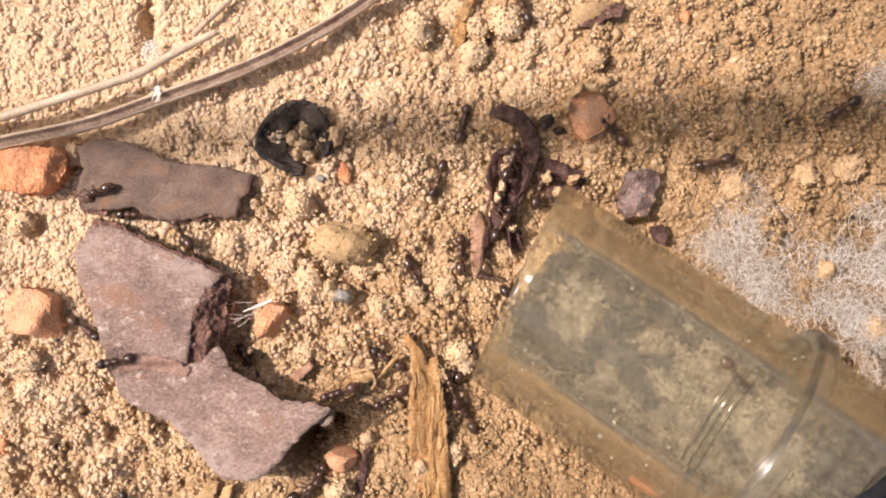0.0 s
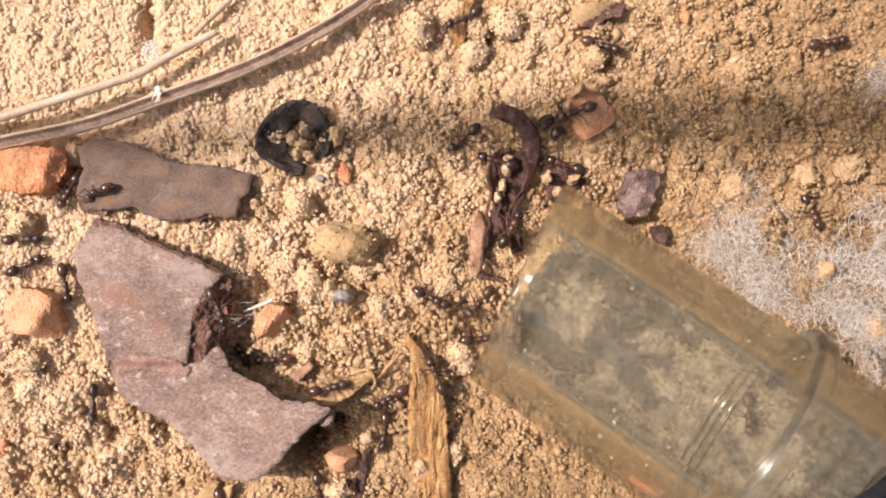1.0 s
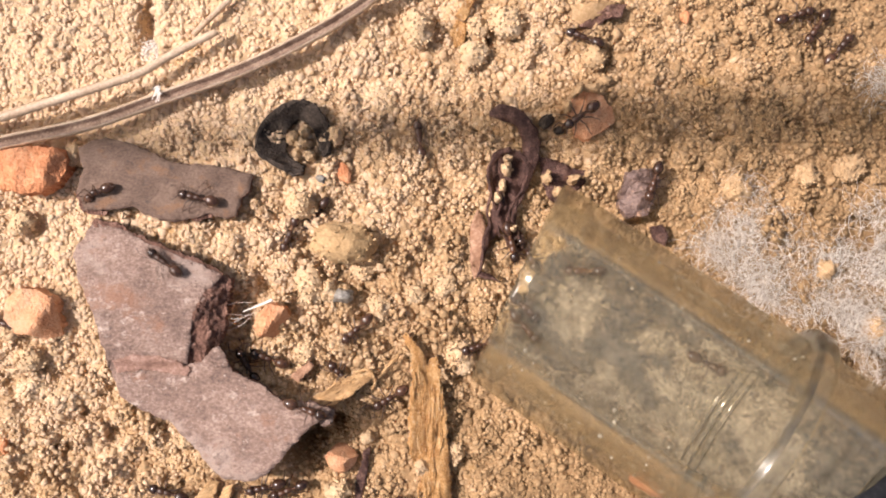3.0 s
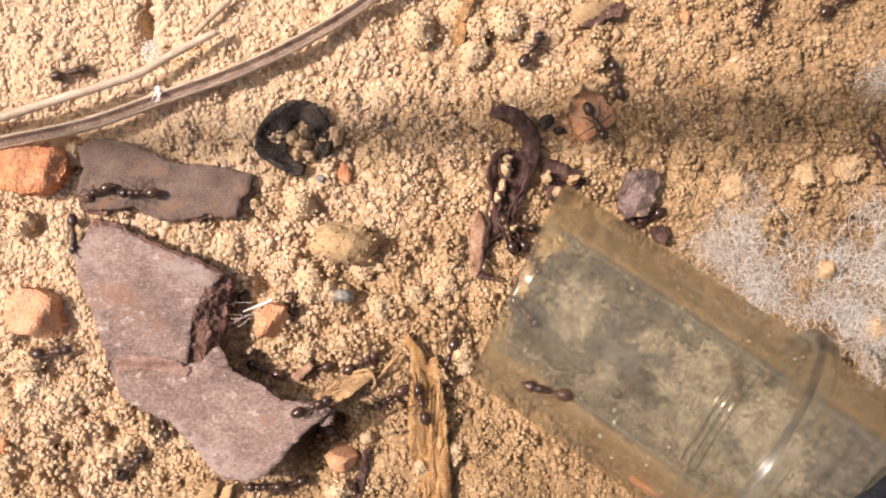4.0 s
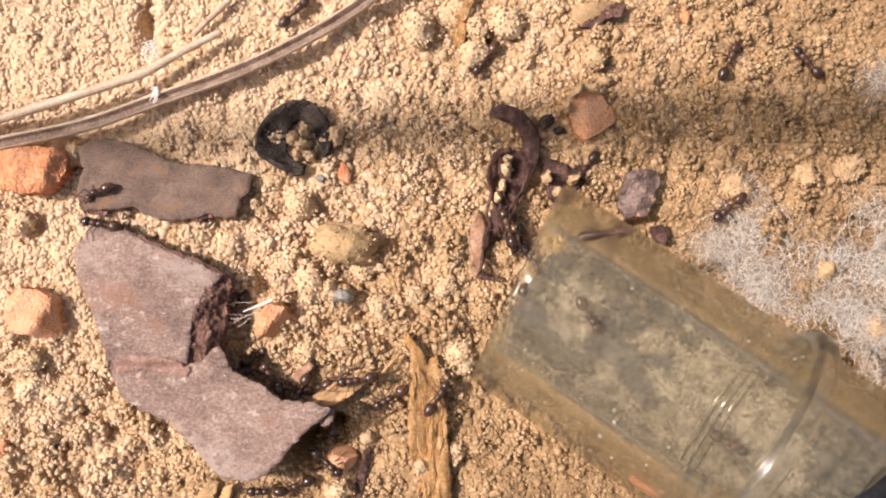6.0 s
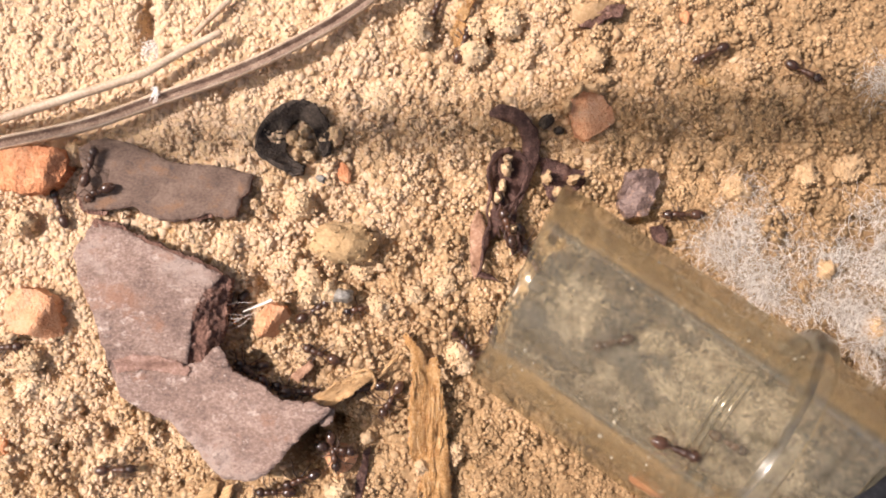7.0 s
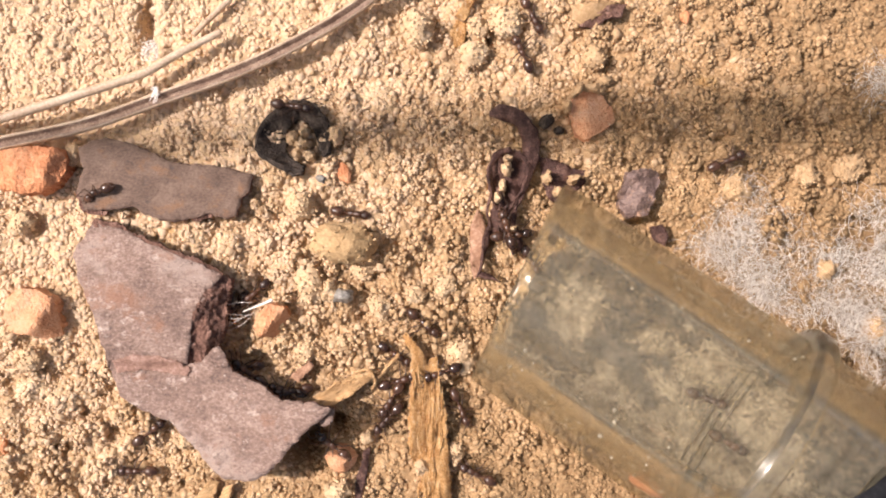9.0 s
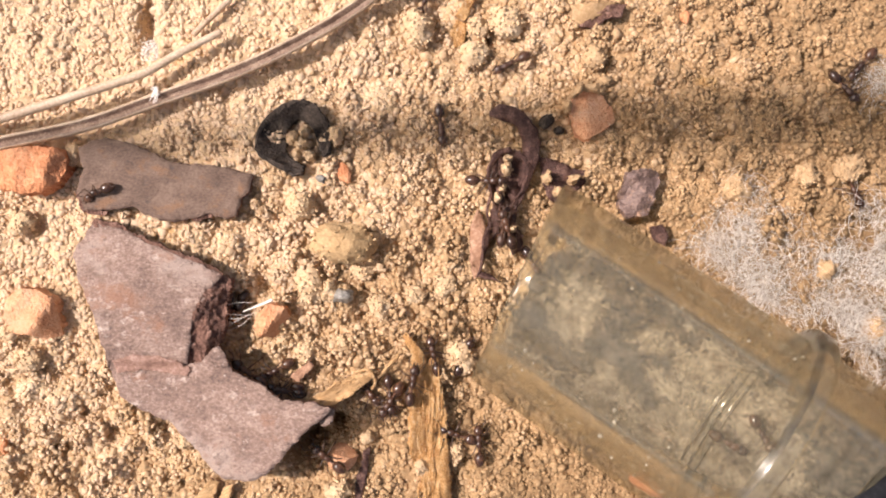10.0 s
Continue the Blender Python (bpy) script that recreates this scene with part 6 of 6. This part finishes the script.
ant_at([(0, -70, 520), (2.7, -70, 540), (3.3, 110, 610), (3.6, 240, 640), (3.8, 276, 672), (4.0, 288, 745), (4.1, 297, 748), (4.2, 316, 748), (4.3, 342, 752), (4.4, 376, 765), (4.5, 430, 800), (4.6, 457, 820), (4.8, 457, 835),
        (5.0, 470, 832), (5.2, 450, 828), (5.4, 374, 838), (5.7, 345, 890), (6.1, 340, 940), (10, 340, 940)])
# in and on the tube
ant_at([(0, 1300, 665), (0.5, 1330, 715), (1.0, 1325, 735), (1.5, 1358, 740), (2.0, 1215, 700), (2.2, 1174, 657), (2.4, 1143, 615), (2.6, 1208, 625), (3.3, 1280, 660), (3.8, 1340, 690), (4.0, 1303, 674, 145), (4.2, 1270, 655),
        (4.4, 1222, 623), (4.6, 1205, 613), (4.8, 1131, 590), (5.0, 1075, 550), (5.2, 1053, 536), (5.7, 1018, 526), (6.3, 1080, 600), (6.8, 1131, 649), (7.0, 1085, 607), (7.2, 1080, 610), (7.5, 1012, 545)]
       + [(7.8, 1020, 556), (8.0, 1045, 562), (8.2, 1109, 607), (8.4, 1158, 631), (8.6, 1196, 661), (8.8, 1220, 698), (9.0, 1252, 706), (9.2, 1333, 742), (9.5, 1347, 763), (10, 1350, 770)], barrel_floor)
ant_at([(0, 912, 535), (0.5, 945, 575), (1.0, 920, 590), (1.4, 1085, 540), (2.0, 1130, 522), (2.4, 1110, 500), (2.7, 1080, 480), (3.3, 985, 480), (3.6, 920, 465), (3.9, 900, 415), (10, 898, 405)], barrel_floor)
ant_at([(0, 860, 945), (2.9, 860, 945), (3.4, 940, 790), (3.8, 1020, 673), (4.0, 970, 692), (4.2, 868, 657), (4.4, 897, 700), (4.5, 920, 716), (4.6, 975, 715), (4.8, 1205, 800), (5.0, 1234, 827, -52), (5.1, 1290, 770), (5.2, 1358, 690),
        (5.4, 1372, 617), (5.6, 1285, 510), (5.9, 1180, 400), (6.1, 960, 460), (6.4, 880, 650), (6.8, 1010, 734), (7.0, 1198, 796), (7.2, 1214, 831), (7.4, 1182, 869), (7.7, 1150, 950), (10, 1150, 960)], barrel_top)

# an ant that lies on its back on the flake, legs drawn up
dead = copy_thing(ANT, pose(0, 0, 0))
tagged(dead, "dead dark ant on its back on grey bark flake", "ant")
w = P(182, 350, 1.9)
dead.matrix_basis = Matrix.Translation((w.x, w.y, 2.15 * MM)) @ pose(0, 0, 0, 0, 0, 200) @ pose(0, 0, 0, 118, 0, 0)
for piece in dead.children:                       # shrivelled: head and gaster drawn in
    if piece.name.startswith("gaster"):
        piece.matrix_basis = pose(0.52 * MM, 0.05 * MM, 0)
    elif piece.name.startswith("petiole"):
        piece.matrix_basis = pose(0.26 * MM, 0, 0)
    elif piece.name.startswith("head"):
        piece.matrix_basis = pose(0.05 * MM, -0.20 * MM, 0.05 * MM, 0, 0, -12)
for k, leg in enumerate(c for c in dead.children if c.name.startswith("leg")):
    fwd, side, angle = HIPS[k % 3]
    s = 1 if k < 3 else -1
    size = 1.0 if k < 3 else 0.5
    leg.matrix_basis = pose(fwd * MM * K, side * s * MM * K, 0.6 * MM * K, 0, -6 + 14 * (k % 2), (angle + 16 * (k % 3) - 14) * s) @ Matrix.Diagonal((size, size, size, 1))


def run(ant, rows, height=None, phase=0.0):
    """Key an ant along rows (seconds, x, y[, heading in degrees]) and let its legs stride as it goes."""
    step = 1 / 15
    times = [i * step for i in range(150)] + [10.0]
    spots = [glide(rows, t) for t in times]
    fixed = [(r[0], r[3]) for r in rows if len(r) > 3]
    heads, head = [], None
    for i, t in enumerate(times):
        a, b = spots[max(i - 2, 0)], spots[min(i + 2, len(spots) - 1)]
        dx, dy = b[0] - a[0], a[1] - b[1]
        near = [h for s, h in fixed if abs(s - t) < 0.26]
        want = math.radians(near[0]) if near else (math.atan2(dy, dx) if math.hypot(dx, dy) > 14 else None)
        heads.append(want)
    known = [h for h in heads if h is not None]
    head = known[0] if known else 0.0
    body, strides, gone = [], [], 0.0
    for i, t in enumerate(times):
        want = heads[i] if heads[i] is not None else head
        d = (want - head + math.pi) % (2 * math.pi) - math.pi
        head += max(-0.9, min(0.9, d)) * 0.6
        x, y = spots[i]
        if i:
            gone += math.hypot(x - spots[i - 1][0], y - spots[i - 1][1])
        z = height(x, y) if height else surface(x, y)
        w = P(x, y, z + 0.6)
        body.append((t, Matrix.Translation((w.x, w.y, z * MM)) @ pose(0, 0, 0, 0, 0, math.degrees(head))))
        strides.append(gone / 62 * 2 * math.pi + phase)
    walk(ant, body)
    legs = [c for c in ant.children if c.name.startswith("leg")]
    for k, leg in enumerate(legs):
        fwd, side, angle = HIPS[k % 3]
        s = 1 if k < 3 else -1
        beat = math.pi * ((k % 3 + (k >= 3)) % 2)
        base = [(t, pose(fwd * MM * K, side * s * MM * K, 0.6 * MM * K, 0, -5 * max(0, math.cos(q + beat)), s * (angle - 20 * math.sin(q + beat)))) for t, q in zip(times, strides)]
        if strides[-1] - strides[0] < 0.5:
            base = [base[0], base[-1]]
        walk(leg, base)


def motions():
    # an ant tugs the stalk and then the thin straw a little way
    for ob, rows in ((bpy.data.objects["straw_stalk"], [(0, 0, 0), (4.6, 0, 0), (4.9, -0.17, -0.06), (10, -0.17, -0.06)]),
                     (bpy.data.objects["thin_straw"], [(0, 0, 0), (5.1, 0, 0), (5.4, 0.36, 0.0), (10, 0.36, 0.0)])):
        walk(ob, [(t, pose(x * MM, y * MM, 0)) for t, x, y in rows])
    for ant, rows, height, phase in ANTS:
        run(ant, rows, height, phase)


motions()
